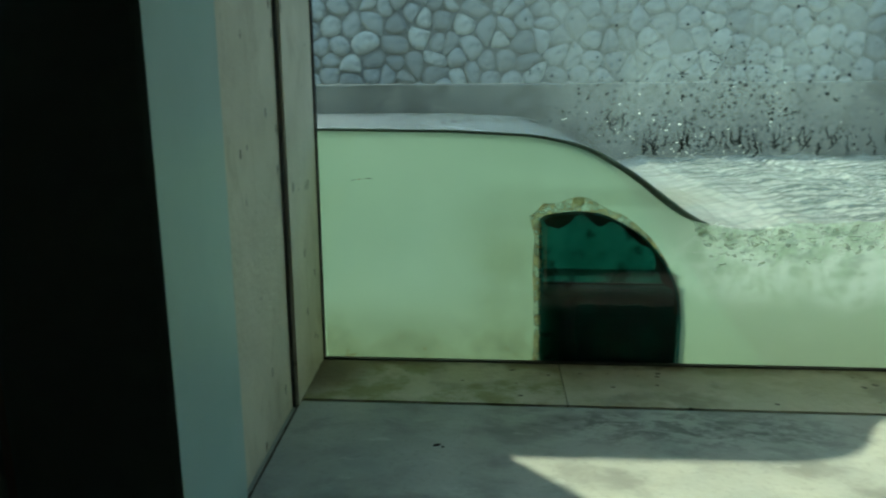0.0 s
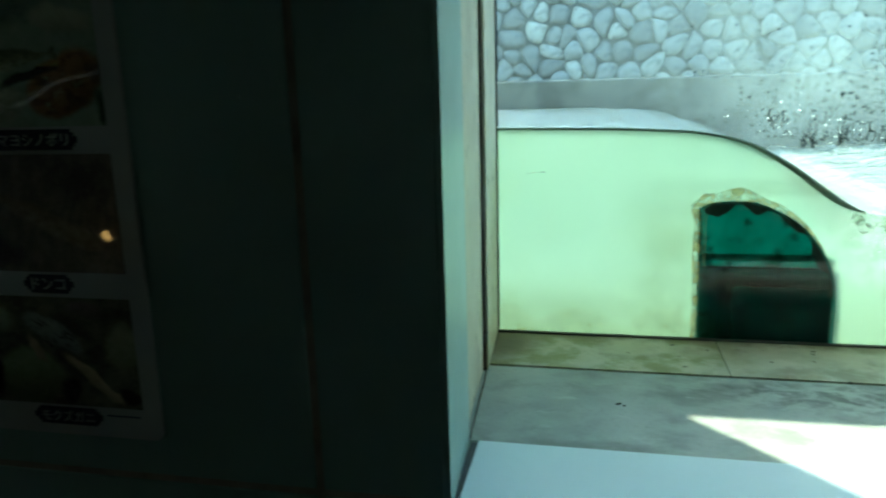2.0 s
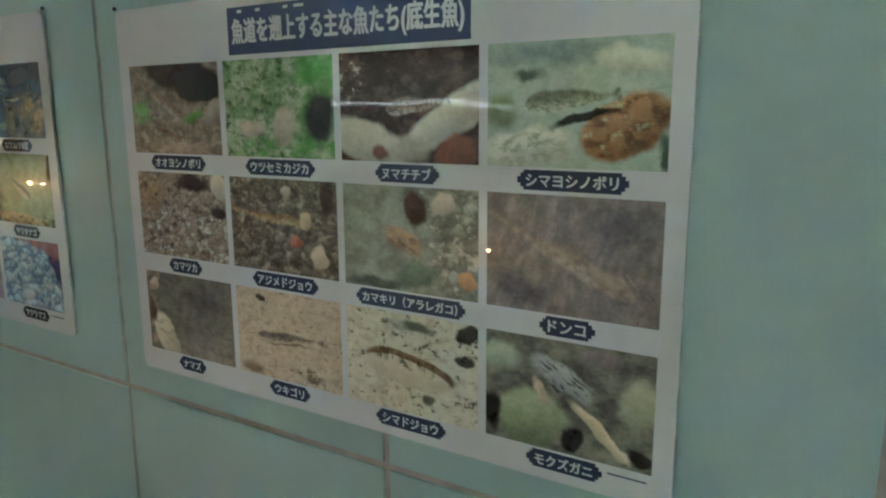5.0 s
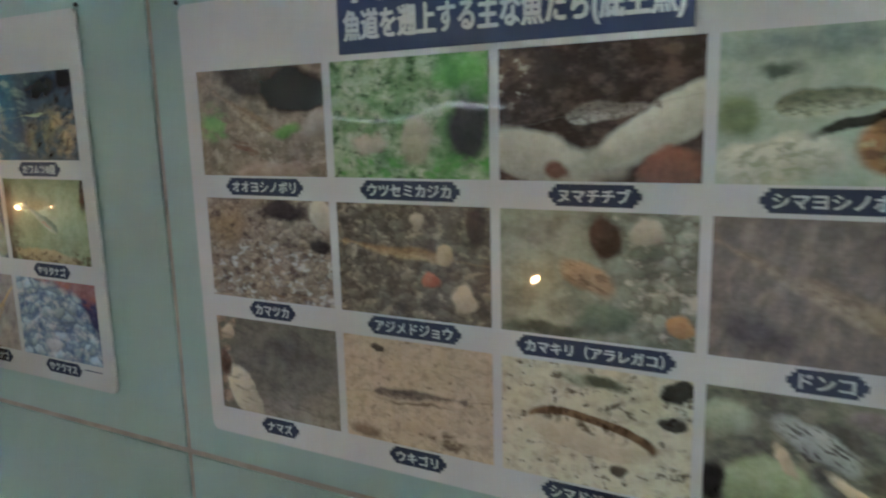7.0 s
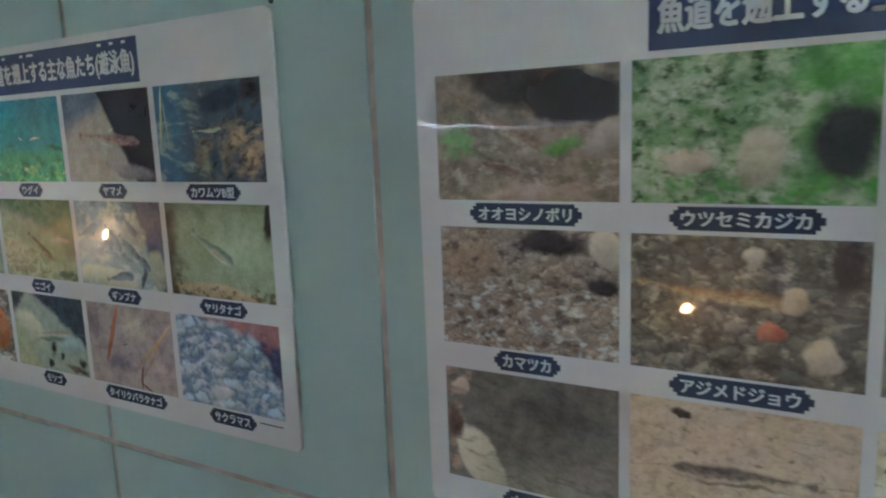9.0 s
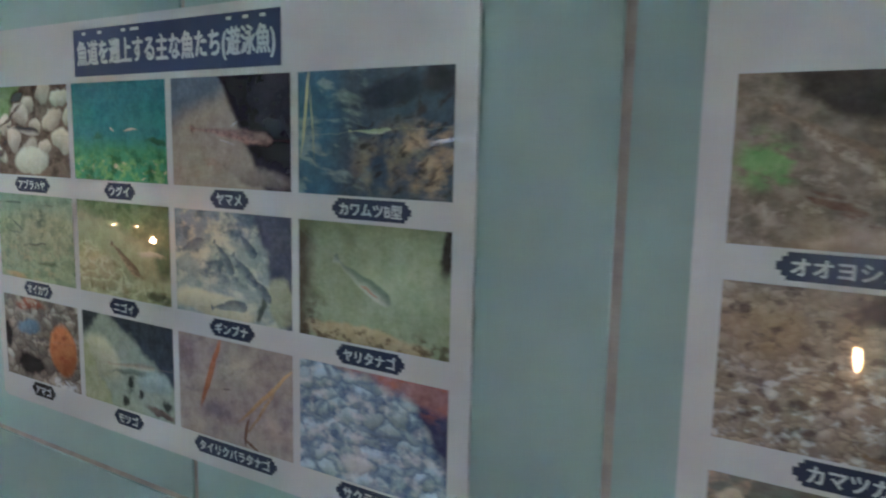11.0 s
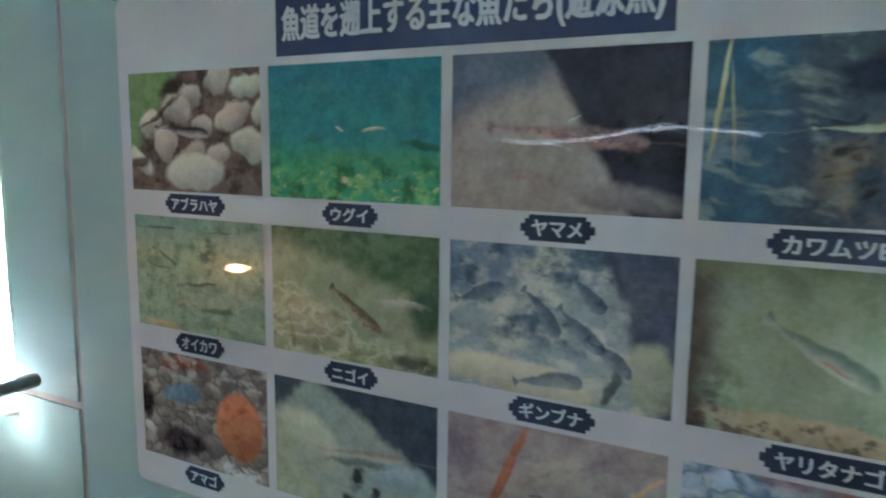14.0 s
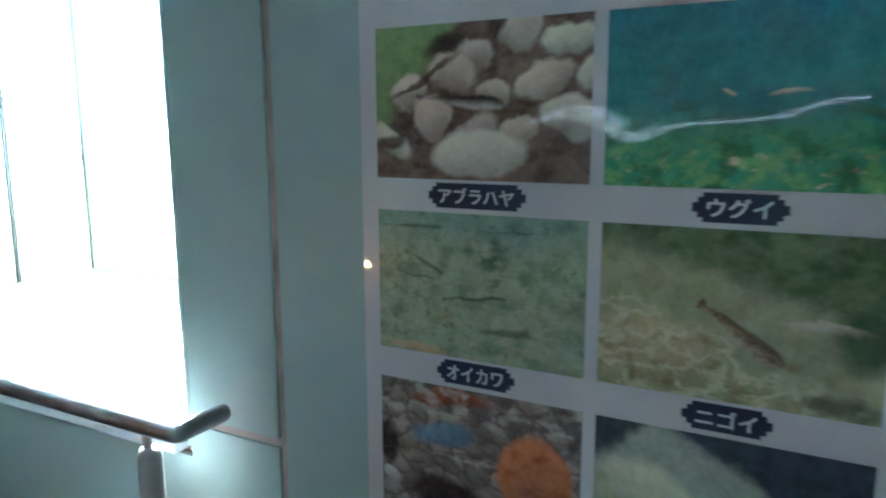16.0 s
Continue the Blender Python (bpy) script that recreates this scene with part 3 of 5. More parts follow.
def smooth_line(points, steps=5):
    """A rounder line through the given points."""
    out = []
    for i in range(len(points) - 1):
        p0, p1, p2, p3 = (np.array(points[max(0, min(len(points) - 1, i + d))]) for d in (-1, 0, 1, 2))
        for t in np.arange(steps) / steps:
            out.append(tuple(float(q) for q in 0.5 * (2 * p1 + (p2 - p0) * t + (2 * p0 - 5 * p1 + 4 * p2 - p3) * t**2 + (3 * p1 - p0 - 3 * p2 + p3) * t**3)))
    return out + [points[-1]]


ARCH = [ARCH[0]] + smooth_line(ARCH[1:-1], 4) + [ARCH[-1]]


def water_body(name, x0, x1, top, notch, label):
    """Water against the panes: a flat front, a moving surface, and a notch where the weir stands."""
    bm = bmesh.new()
    ys = [0.712] + list(np.linspace(0.74, FAR_Y, 26))
    xs = np.concatenate((np.linspace(x0, 0.9, 70), np.linspace(0.91, 1.95, 170), np.linspace(1.99, x1, 24))) if notch else np.linspace(x0, x1, 90)
    grid = []
    for x in xs:
        z = top(x) + (0.007 * min(1.0, max(0.0, (x - 1.1) / 0.15)) * noise.fractal(Vector((x * 16, 8.2, 1.0)), 0.6, 2.1, 5) if notch else 0.0)
        rough = 0.004 + 0.009 * min(1.0, max(0.0, (x - 1.0) / 0.25)) if notch else 0.006
        row = []
        for y in ys:
            h = 0 if y < 0.72 else rough * min(1.0, (y - 0.712) * 8) * (noise.fractal(Vector((x * 5, y * 9, 3.1)), 0.7, 2.1, 4))
            row.append(bm.verts.new((x, y, z + h)))
        grid.append(row)
    for i in range(len(xs) - 1):
        for j in range(len(ys) - 1):
            f = bm.faces.new((grid[i][j], grid[i + 1][j], grid[i + 1][j + 1], grid[i][j + 1]))
            f.smooth = True
            f.material_index = 1 if notch and xs[i] > 0.93 else 2
    low = [(x0, 0.30)] + ([(ARCH[0][0], 0.30)] + ARCH + [(ARCH[-1][0], 0.30)] if notch else []) + [(x1, 0.30)]
    for y, j in ((0.712, 0), (FAR_Y - 0.002, len(ys) - 1)):
        foot = [bm.verts.new((x, y, z)) for x, z in low]
        f = bm.faces.new(foot + [grid[i][j] for i in range(len(xs) - 1, -1, -1)])
    bmesh.ops.recalc_face_normals(bm, faces=bm.faces[:])
    me = bpy.data.meshes.new(name)
    bm.to_mesh(me)
    bm.free()
    me.materials.append(WATER)
    me.materials.append(FOAM)
    me.materials.append(SKIN)
    return tagged(part(name, me, None, None), label, "water", kind="structure")


water = water_body("water", -2.1, 3.1, water_top, True, "pale green cloudy water pouring over a rounded weir into foam")
water_body("water_upper", -5.4, -2.2, lambda x: 1.545, False, "pale green cloudy water of the pool above")
tagged(part("pool_partition", box(-2.2, -2.1, 0.712, FAR_Y, 0.2, 1.56, 0.01), RAW, None), "concrete partition between two pools", "weir", kind="structure")

# weir: a hollow shell of green plastic standing against the pane
weir = thing("weir", "rounded teal green weir standing in the water against the glass", "weir", at=pose(0, 0, 0))
shell = bmesh.new()
inner = [(0.949 + (x - 0.949) * 0.965, 0.9 + (z - 0.9) * 0.985) for x, z in ARCH]
rings = [[shell.verts.new((x, y, z)) for x, z in line] for y, line in ((0.7125, ARCH), (0.722, ARCH))]
rin = [[shell.verts.new((x, 0.7125, z)) for x, z in inner]]
for k in range(len(ARCH) - 1):
    for q in ((rings[0][k], rings[1][k], rings[1][k + 1], rings[0][k + 1]), (rings[0][k], rings[0][k + 1], rin[0][k + 1], rin[0][k])):
        shell.faces.new(q)
bmesh.ops.recalc_face_normals(shell, faces=shell.faces[:])
part("shell", shell, SHELL, weir)
part("end_plate", prism(inner, 0.7195, 0.7218, "y"), SHELL, weir)
part("inner_plate", box(0.816, 1.082, 0.7178, 0.7192, 0.9, 1.10), SHELL, weir)
# horizontal reflections built as a thin pale band and a dark line
part("reflection_band", box(0.822, 1.072, 0.7164, 0.7190, 1.112, 1.126, 0.001), SHELL, weir, "pale teal band imitating a reflection across the inside")
part("reflection_line", box(0.822, 1.075, 0.7162, 0.7176, 1.096, 1.0985), SCUM_AND_LINE, weir, "dark line imitating a reflection's edge across the inside")
# thin dark sheet over the lower inside, fading to the left and upwards
part("dark_sheet", box(0.832, 1.078, 0.7140, 0.7160, 0.9, 1.105, 0.0008), DARK_SHEET, weir, "dark teal sheet low inside the weir")
scum, edge = bmesh.new(), []
for n, (x, z) in enumerate(ARCH[3:-3]):
    into = (Vector((0.94, 1.04)) - Vector((x, z))).normalized()
    w = 0.007 + 0.030 * max(0.0, noise.fractal(Vector((n * 0.12, 5.0, 0.0)), 0.8, 2.1, 2) + 0.40) * (1.0 if n < 36 else 0.5)
    edge.append((scum.verts.new((x, 0.7135, z)), scum.verts.new((x + into.x * w, 0.7135, z + into.y * w))))
for (a, b), (c, d) in zip(edge, edge[1:]):
    scum.faces.new((a, b, d, c))
part("scum", scum, SCUM_AND_LINE, weir, "dark scum under the rounded top")
rng = random.Random(4)
for label, material, near, far_out, depth in (("yellow brown algae round the edge", ALGAE, -0.001, 0.027, 0.7106),):
    rim, lips = bmesh.new(), []
    line = [(ARCH[0][0], ARCH[0][1] + (ARCH[1][1] - ARCH[0][1]) * t) for t in np.linspace(0.1, 0.95, 14)] + ARCH[1:40]
    for k, (x, z) in enumerate(line):
        out = Vector((x - 0.95, z - 1.02)).normalized() if k > 14 else Vector((-1, 0.15 if k < 12 else 0.4)).normalized()
        w = far_out * (0.75 + 0.5 * noise.noise(Vector((k * 0.16, 2.0, 0.0)))) * (0.62 + 0.5 * (k > 12) if k < 30 else max(0.15, 1.1 - (k - 30) / 20))
        lips.append((rim.verts.new((x + out.x * w, depth, z + out.y * w)), rim.verts.new((x + out.x * min(near, w * 0.5), depth, z + out.y * min(near, w * 0.5)))))
    for (a, b), (c, d) in zip(lips, lips[1:]):
        rim.faces.new((a, b, d, c))
    part("algae_rim", rim, material, weir, label)

# the dark line that the water draws along the glass
line_pts = [(x, 0.7105, water_top(x) + 0.002) for x in np.linspace(0.36, 1.122, 60)]
tagged(part("water_line", tube(line_pts, [0.0034] * 38 + [0.0034 + 0.00028 * k for k in range(17)] + [0.0072, 0.0062, 0.0048, 0.003, 0.001], 6), WETLINE, None),
       "dark wet line of the water surface along the glass", "water line", kind="structure")

rng = random.Random(11)
bub = bmesh.new()
for _ in range(760):
    t = rng.random() ** 1.3
    x = 1.10 + 0.62 * t
    sink = abs(rng.gauss(0, 0.030)) + 0.16 * t * math.exp(-2.2 * t) * rng.random()
    z = water_top(x) + 0.006 - sink
    r = rng.uniform(0.0007, 0.0024) * (1.9 if rng.random() < 0.16 else 1.0)
    bmesh.ops.create_icosphere(bub, subdivisions=1, radius=r, matrix=Matrix.LocRotScale((x, 0.7112, z), Euler((0, rng.uniform(-0.7, 0.7), 0)), (rng.uniform(0.8, 2.6), 0.5, rng.uniform(0.6, 1.1))))
for f in bub.faces:
    f.smooth = True
tagged(part("air_bubbles", bub, BUBBLE_AND_GLINT, None), "white air bubbles in the plunging water", "bubbles", kind="stuff")

drops = bmesh.new()
for _ in range(1050):
    x = rng.gauss(1.12, 0.17)
    z = 1.35 + abs(rng.gauss(0, 0.10)) * (1.0 if rng.random() < 0.8 else 1.6)
    if not 0.78 < x < 1.6 or z < water_top(x) + 0.03:
        continue
    r = rng.uniform(0.0007, 0.0025)
    bmesh.ops.create_icosphere(drops, subdivisions=1, radius=r, matrix=Matrix.LocRotScale((x, 0.7085, z), Euler((0, rng.uniform(-0.6, 0.6), 0)), (rng.uniform(0.7, 1.7), 0.5, rng.uniform(0.6, 1.4))))
for f in drops.faces:
    f.smooth = True
tagged(part("glass_drops", drops, WETDROP, None), "small dark drops of water clinging to the glass", "water drops", kind="stuff")
# highlights of the wet glass, set in as tiny white beads
glints = bmesh.new()
for _ in range(130):
    x, z = rng.gauss(1.10, 0.17), 1.33 + abs(rng.gauss(0, 0.06))
    if 0.84 < x < 1.6 and z > water_top(x) + 0.03:
        bmesh.ops.create_icosphere(glints, subdivisions=1, radius=rng.uniform(0.0005, 0.0012), matrix=Matrix.LocRotScale((x, 0.7084, z), None, (1.3, 0.5, 1.0)))
tagged(part("drop_glints", glints, BUBBLE_AND_GLINT, None), "small white beads imitating glints on the drops on the glass", "water drops", kind="stuff")
runs = bmesh.new()
for _ in range(44):
    x = rng.uniform(0.93, 1.42)
    z = max(1.34, water_top(x) + 0.05) + rng.uniform(0, 0.02)
    pts, dx = [], 0.0
    for k in range(6):
        dx += rng.uniform(-0.005, 0.005) + 0.002 * math.sin(k * 1.3 + x * 90)
        pts.append((x + dx, 0.7086, z + k * rng.uniform(0.003, 0.009)))
    tube(pts, [0.0008, 0.0021, 0.0014, 0.0018, 0.0012, 0.0005], 6, bm=runs)
tagged(part("drop_trails", runs, WETDROP, None), "dark trails of water running down the glass", "water trails", kind="stuff")
mist = bmesh.new()
mist.faces.new([mist.verts.new(v) for v in ((0.40, 0.7092, 0.937), (1.84, 0.7092, 0.937), (1.84, 0.7092, 2.04), (0.40, 0.7092, 2.04))])
film = part("mist_film", mist, MIST, window_1, "thin mist of spray on the glass")
film.visible_shadow = False

speck = bmesh.new()
bmesh.ops.create_icosphere(speck, subdivisions=1, radius=0.004, matrix=Matrix.LocRotScale((0.648, 0.350, 0.9445), Euler((0, 0, 0.5)), (1.6, 0.7, 0.5)))
bmesh.ops.create_icosphere(speck, subdivisions=1, radius=0.002, matrix=Matrix.LocRotScale((0.657, 0.345, 0.944), None, (1.3, 0.8, 0.6)))
tagged(part("debris", speck, SEAL, None), "small dark scrap of debris on the concrete sill", "debris")
smear = bmesh.new()
for x, z, w in ((0.462, 1.295, 0.006), (0.474, 1.297, 0.004), (0.492, 1.298, 0.010), (0.452, 1.322, 0.004), (0.55, 0.985, 0.005), (0.62, 0.965, 0.004), (0.44, 1.375, 0.003)):
    bmesh.ops.create_icosphere(smear, subdivisions=1, radius=1, matrix=Matrix.LocRotScale((x, 0.7088, z), Euler((0, rng.uniform(-0.4, 0.4), 0)), (w, 0.0006, 0.0011)))
tagged(part("glass_marks", smear, ALGAE, None), "small brown marks stuck on the glass", "marks", kind="stuff")
scraps = bmesh.new()
for n in range(13):
    bmesh.ops.create_icosphere(scraps, subdivisions=1, radius=1, matrix=Matrix.LocRotScale((0.47 + 0.032 * n + rng.uniform(-0.012, 0.012), 0.7088, 1.400 + rng.uniform(-0.004, 0.010) - (0.012 if n > 10 else 0)),
                               Euler((0, rng.uniform(0.1, 0.5), 0)), (rng.uniform(0.003, 0.010), 0.0006, rng.uniform(0.0008, 0.0018))))
tagged(part("line_scraps", scraps, GRIME, None), "thin dark scraps stuck along the water line on the glass", "marks", kind="stuff")
part("strip_joint", box(0.8540, 0.8556, 0.5022, 0.6884, 0.93, 0.9442), GRIME, window_1, "dark joint across the frame strip")

# ---------------------------------------------------------------- stone wall beyond the channel
stone_wall = tagged(new("stone_wall"), "retaining wall of rounded river stones set in mortar", "wall", kind="structure")
part("backing", box(-14, 14, 5.0, 5.6, 1.2, 3.6), MORTAR, stone_wall, "dark mortar between the stones")


def cell(centre, others):
    """The outline of all that lies nearer to centre than to the others."""
    out = [centre + Vector(q) * 0.3 for q in ((-1, -1), (1, -1), (1, 1), (-1, 1))]
    for o in others:
        mid, way = (centre + o) / 2, o - centre
        cut = []
        for p, q in zip(out, out[1:] + out[:1]):
            dp, dq = (p - mid).dot(way), (q - mid).dot(way)
            if dp <= 0:
                cut.append(p)
            if dp * dq < 0:
                cut.append(p + (q - p) * (dp / (dp - dq)))
        out = cut
    return out


def stone_mesh(outline, centre, rise, tight):
    """A water-worn stone: a rounded outline, domed towards the channel."""
    ring = [(p - centre) * tight for p in outline]
    for _ in range(2):
        ring = [q for p, n in zip(ring, ring[1:] + ring[:1]) for q in (p * 0.72 + n * 0.28, p * 0.28 + n * 0.72)]
    bm = bmesh.new()
    rings = [[bm.verts.new((p.x * f, y, p.y * f)) for p in ring] for f, y in ((0.96, 0.03), (1.0, 0.0), (0.90, -rise * 0.62), (0.58, -rise))]
    n = len(ring)
    for lo, hi in zip(rings, rings[1:]):
        for i in range(n):
            bm.faces.new((lo[i], lo[(i + 1) % n], hi[(i + 1) % n], hi[i])).smooth = True
    bm.faces.new(rings[-1]).smooth = True
    bmesh.ops.recalc_face_normals(bm, faces=bm.faces[:])
    me = bpy.data.meshes.new("stone")
    bm.to_mesh(me)
    bm.free()
    me.materials.append(STONE)
    return me


rng = random.Random(7)
seeds = [Vector((-1.0 + 0.165 * i + (0.08 if j % 2 else 0) + rng.uniform(-0.07, 0.07), 1.47 + 0.128 * j + rng.uniform(-0.052, 0.052))) for j in range(8) for i in range(29)]
for here in seeds:
    outline = cell(here, [o for o in seeds if o is not here and (o - here).length < 0.5])
    if len(outline) > 2:
        part("stone", stone_mesh(outline, here, rng.uniform(0.018, 0.04), rng.uniform(0.86, 1.04)), None, stone_wall, at=pose(here.x, 4.995 + rng.uniform(-0.012, 0.006), here.y))

# ---------------------------------------------------------------- posters
PW, PH, CP, RP = 0.240, 0.158, 0.25333, 0.193


def printed(k, colour, rough=0.24):
    """A print under clear glossy film that lies a little wavy: a sharp skin over a satin sheet."""
    p = k.pos()
    wave = k.noise(k.map(p, scale=(1, 0, 1.2)), 4.6, 1.0, 0.4)
    fine = k.noise(k.map(p, scale=(1, 0, 1)), 30, 2)
    n = k.bump(fine, 0.0001, 0.5, k.bump(wave, 0.0062))
    k.put(k.bsdf.inputs["Coat Normal"], n)
    return k.done(colour, rough, 0, n, Specular_IOR_Level=0.35, Coat_Weight=1.0, Coat_Roughness=0.03, Coat_IOR=1.45)


def ink(name, colour):
    k = Nodes(name)
    return printed(k, k.mix(k.math("MULTIPLY", k.noise(k.pos(), 60, 3), 0.15), colour, tuple(c * 0.8 + 0.02 for c in colour)))


PAPER = ink("white_laminated_paper", (0.66, 0.665, 0.66))
NAVY = ink("navy_print", (0.05, 0.07, 0.155))
SLATE = ink("slate_blue_print", (0.042, 0.056, 0.098))
WHITE_INK = ink("white_print", (0.60, 0.63, 0.66))


def P(r, g, b):
    c = [min(0.74, max(0.008, 0.60 * lin(c) / 0.26 - 0.016)) for c in (r, g, b)]
    grey = (c[0] + c[1] + c[2]) / 3
    return tuple(grey + (q - grey) * 0.88 for q in c)


class Print(Nodes):
    """A printed underwater photograph, painted layer on layer. u runs from -1 to 1 across the print, w from -0.66 to 0.66 up it."""

    def begin(self, base, seed):
        self.v = self.map(self.obj(), scale=(1 / 0.12,) * 3)
        self.far = self.map(self.v, loc=(seed * 3.7, seed * 1.3, seed * 2.1))
        self.wild = self.vec("SUBTRACT", self.noise(self.far, 4.2, 5, 0.62, True), (0.5, 0.5, 0.5))
        self.calm = self.vec("SUBTRACT", self.noise(self.far, 2.2, 1.5, 0.5, True), (0.5, 0.5, 0.5))
        self.c = P(*base)
        return self

    def bent(self, rag):
        out = self.vec("ADD", self.v, self.vec("SCALE", self.calm, s=rag))
        return self.vec("ADD", out, self.vec("SCALE", self.wild, s=rag * 0.8))

    def local(self, u, w, ru, rw, turn, rag):
        return self.map(self.bent(rag), loc=(u, 0, w), rot=(0, -radians(turn), 0), scale=(ru, 50, rw), kind="TEXTURE")

    def area(self, u, w, ru, rw, turn=0, soft=0.4, rag=0.2):
        return self.rng(self.vec("LENGTH", self.local(u, w, ru, rw, turn, rag)), 1.0, 1.0 - soft)

    def beyond(self, nu, nw, off, soft=0.15, rag=0.25):
        return self.rng(self.vec("DOT_PRODUCT", self.bent(rag), (nu, 0, nw)), off, off + soft)

    def paint(self, m, colour, much=1.0, inside=None):
        if inside is not None:
            m = self.math("MULTIPLY", m, inside)
        if much != 1.0:
            m = self.math("MULTIPLY", m, much)
        self.c = self.mix(m, self.c, P(*colour) if isinstance(colour, tuple) else colour)

    def blob(self, colour, u, w, ru, rw, turn=0, soft=0.4, much=1.0, rag=0.2, round=0.35, inside=None):
        on = self.local(u, w, ru, rw, turn, rag)
        col = self.vec("SCALE", P(*colour))
        lit = self.rng(self.vec("DOT_PRODUCT", on, (-0.25, 0, 1)), -1.0, 0.9, 1 - round, 1 + 0.4 * round)
        self.t.links.new(lit, col.node.inputs[3])
        self.paint(self.rng(self.vec("LENGTH", on), 1.0, 1.0 - soft), col, much, inside)

    def side(self, colour, nu, nw, off, soft=0.15, much=1.0, rag=0.25, inside=None):
        self.paint(self.beyond(nu, nw, off, soft, rag), colour, much, inside)

    def grain(self, colour, scale, lo, hi, much=1.0, inside=None):
        self.paint(self.rng(self.noise(self.map(self.far, scale=(0.85, 1, 1.2)), scale * 0.9, 4, 0.55), lo - 0.035, hi + 0.03), colour, much * 0.9, inside)

    def fibre(self, colour, scale, stretch, turn, lo=0.52, hi=0.64, much=1.0, inside=None):
        on = self.map(self.map(self.vec("ADD", self.far, self.vec("SCALE", self.calm, s=0.25)), rot=(0, radians(turn), 0)), scale=(1, 1, stretch))
        self.paint(self.rng(self.noise(on, scale, 3, 0.55), lo - 0.03, hi + 0.03), colour, much, inside)

    def stones(self, gap, scale, much=1.0, inside=None, tone=0.5, flat=1.25):
        """Cobbles: each with its own tone, lit from above, dark in the gaps."""
        bent = self.map(self.vec("ADD", self.far, self.vec("SCALE", self.wild, s=0.30)), scale=(1, 1, flat))
        near, edge = self.add("TexVoronoi"), self.add("TexVoronoi", feature="DISTANCE_TO_EDGE")
        for n in (near, edge):
            self.put(n.inputs["Vector"], self.vec("MULTIPLY", bent, (1, 0, 1)))
            n.inputs["Scale"].default_value, n.inputs["Randomness"].default_value = scale, 0.95
        up = self.vec("DOT_PRODUCT", self.vec("SUBTRACT", self.vec("MULTIPLY", bent, (1, 0, 1)), near.outputs["Position"]), (-0.35 * scale, 0, scale))
        lit = self.math("MULTIPLY", self.rng(up, -0.6, 0.5, 0.55, 1.2), self.rng(self.vec("DOT_PRODUCT", near.outputs["Color"], (0.5, 0.5, 0)), 0.15, 0.85, 1 - 0.8 * tone, 1 + 0.3 * tone))
        was = self.vec("SCALE", self.c)
        self.t.links.new(lit, was.node.inputs[3])
        hue = self.mix(self.math("MULTIPLY", self.vec("DOT_PRODUCT", near.outputs["Color"], (0, 0, 1)), 0.3), was, self.vec("MULTIPLY", was, (1.2, 0.95, 0.75)))
        col = self.mix(self.rng(edge.outputs["Distance"], -0.06, 0.20, 0.0, 1.0), P(*gap), hue)
        self.paint(self.math("ADD", 1.0, 0.0), col, much, inside)

    def net(self, colour, scale, width, much=1.0, inside=None):
        """The bright net that rippled water throws on sand."""
        n = self.add("TexVoronoi", feature="DISTANCE_TO_EDGE")
        self.put(n.inputs["Vector"], self.vec("MULTIPLY", self.map(self.vec("ADD", self.far, self.vec("SCALE", self.wild, s=0.4)), scale=(0.7, 1, 1.5)), (1, 0, 1)))
        n.inputs["Scale"].default_value = scale
        self.paint(self.rng(n.outputs["Distance"], width, 0.0), colour, much, inside)

    def fish(self, back, belly, u, w, length, height, turn=0, much=0.95, face=1, spots=None):
        """A slim fish: tapered body, forked end, dark back and paler belly."""
        on = self.map(self.bent(0.10), loc=(u, 0, w), rot=(0, -radians(turn), 0), scale=(length * face, 50, length), kind="TEXTURE")
        a, b = self.vec("DOT_PRODUCT", on, (1, 0, 0)), self.vec("DOT_PRODUCT", on, (0, 0, 1))
        r = height / length
        round_ = self.math("SQRT", self.math("MAXIMUM", self.math("SUBTRACT", 1.0, self.math("MULTIPLY", a, a)), 0.0))
        half = self.math("MULTIPLY", round_, self.math("ADD", r * 0.64, self.math("MULTIPLY", a, r * 0.40)))
        tail = self.math("MULTIPLY", self.rng(a, -0.84, -1.14, 0.0, r * 0.48), self.rng(a, -1.16, -1.12))
        half = self.math("MAXIMUM", half, tail)
        m = self.rng(self.math("SUBTRACT", half, self.math("ABSOLUTE", b)), -0.035, 0.06)
        col = self.mix(self.rng(b, 0.4 * r, -0.7 * r), P(*back), P(*belly))
        if spots:
            col = self.mix(self.rng(self.noise(self.map(on, scale=(1, 1, 1.6)), 7, 3, 0.6), 0.44, 0.62, 0.0, 0.6), col, P(*spots))
        self.paint(m, col, much * 0.84)

    def develop(self):
        c = self.mix(0.30, self.c, self.mix(self.rng(self.noise(self.map(self.far, loc=(5, 0, 5)), 6, 6, 0.65), 0.32, 0.68), (0.1, 0.12, 0.13), (0.9, 0.9, 0.88)), "SOFT_LIGHT")
        c = self.mix(0.10, c, self.mix(self.rng(self.noise(self.far, 20, 4, 0.6), 0.35, 0.65), (0.05, 0.05, 0.05), (0.95, 0.95, 0.95)), "SOFT_LIGHT")
        return printed(self, c)


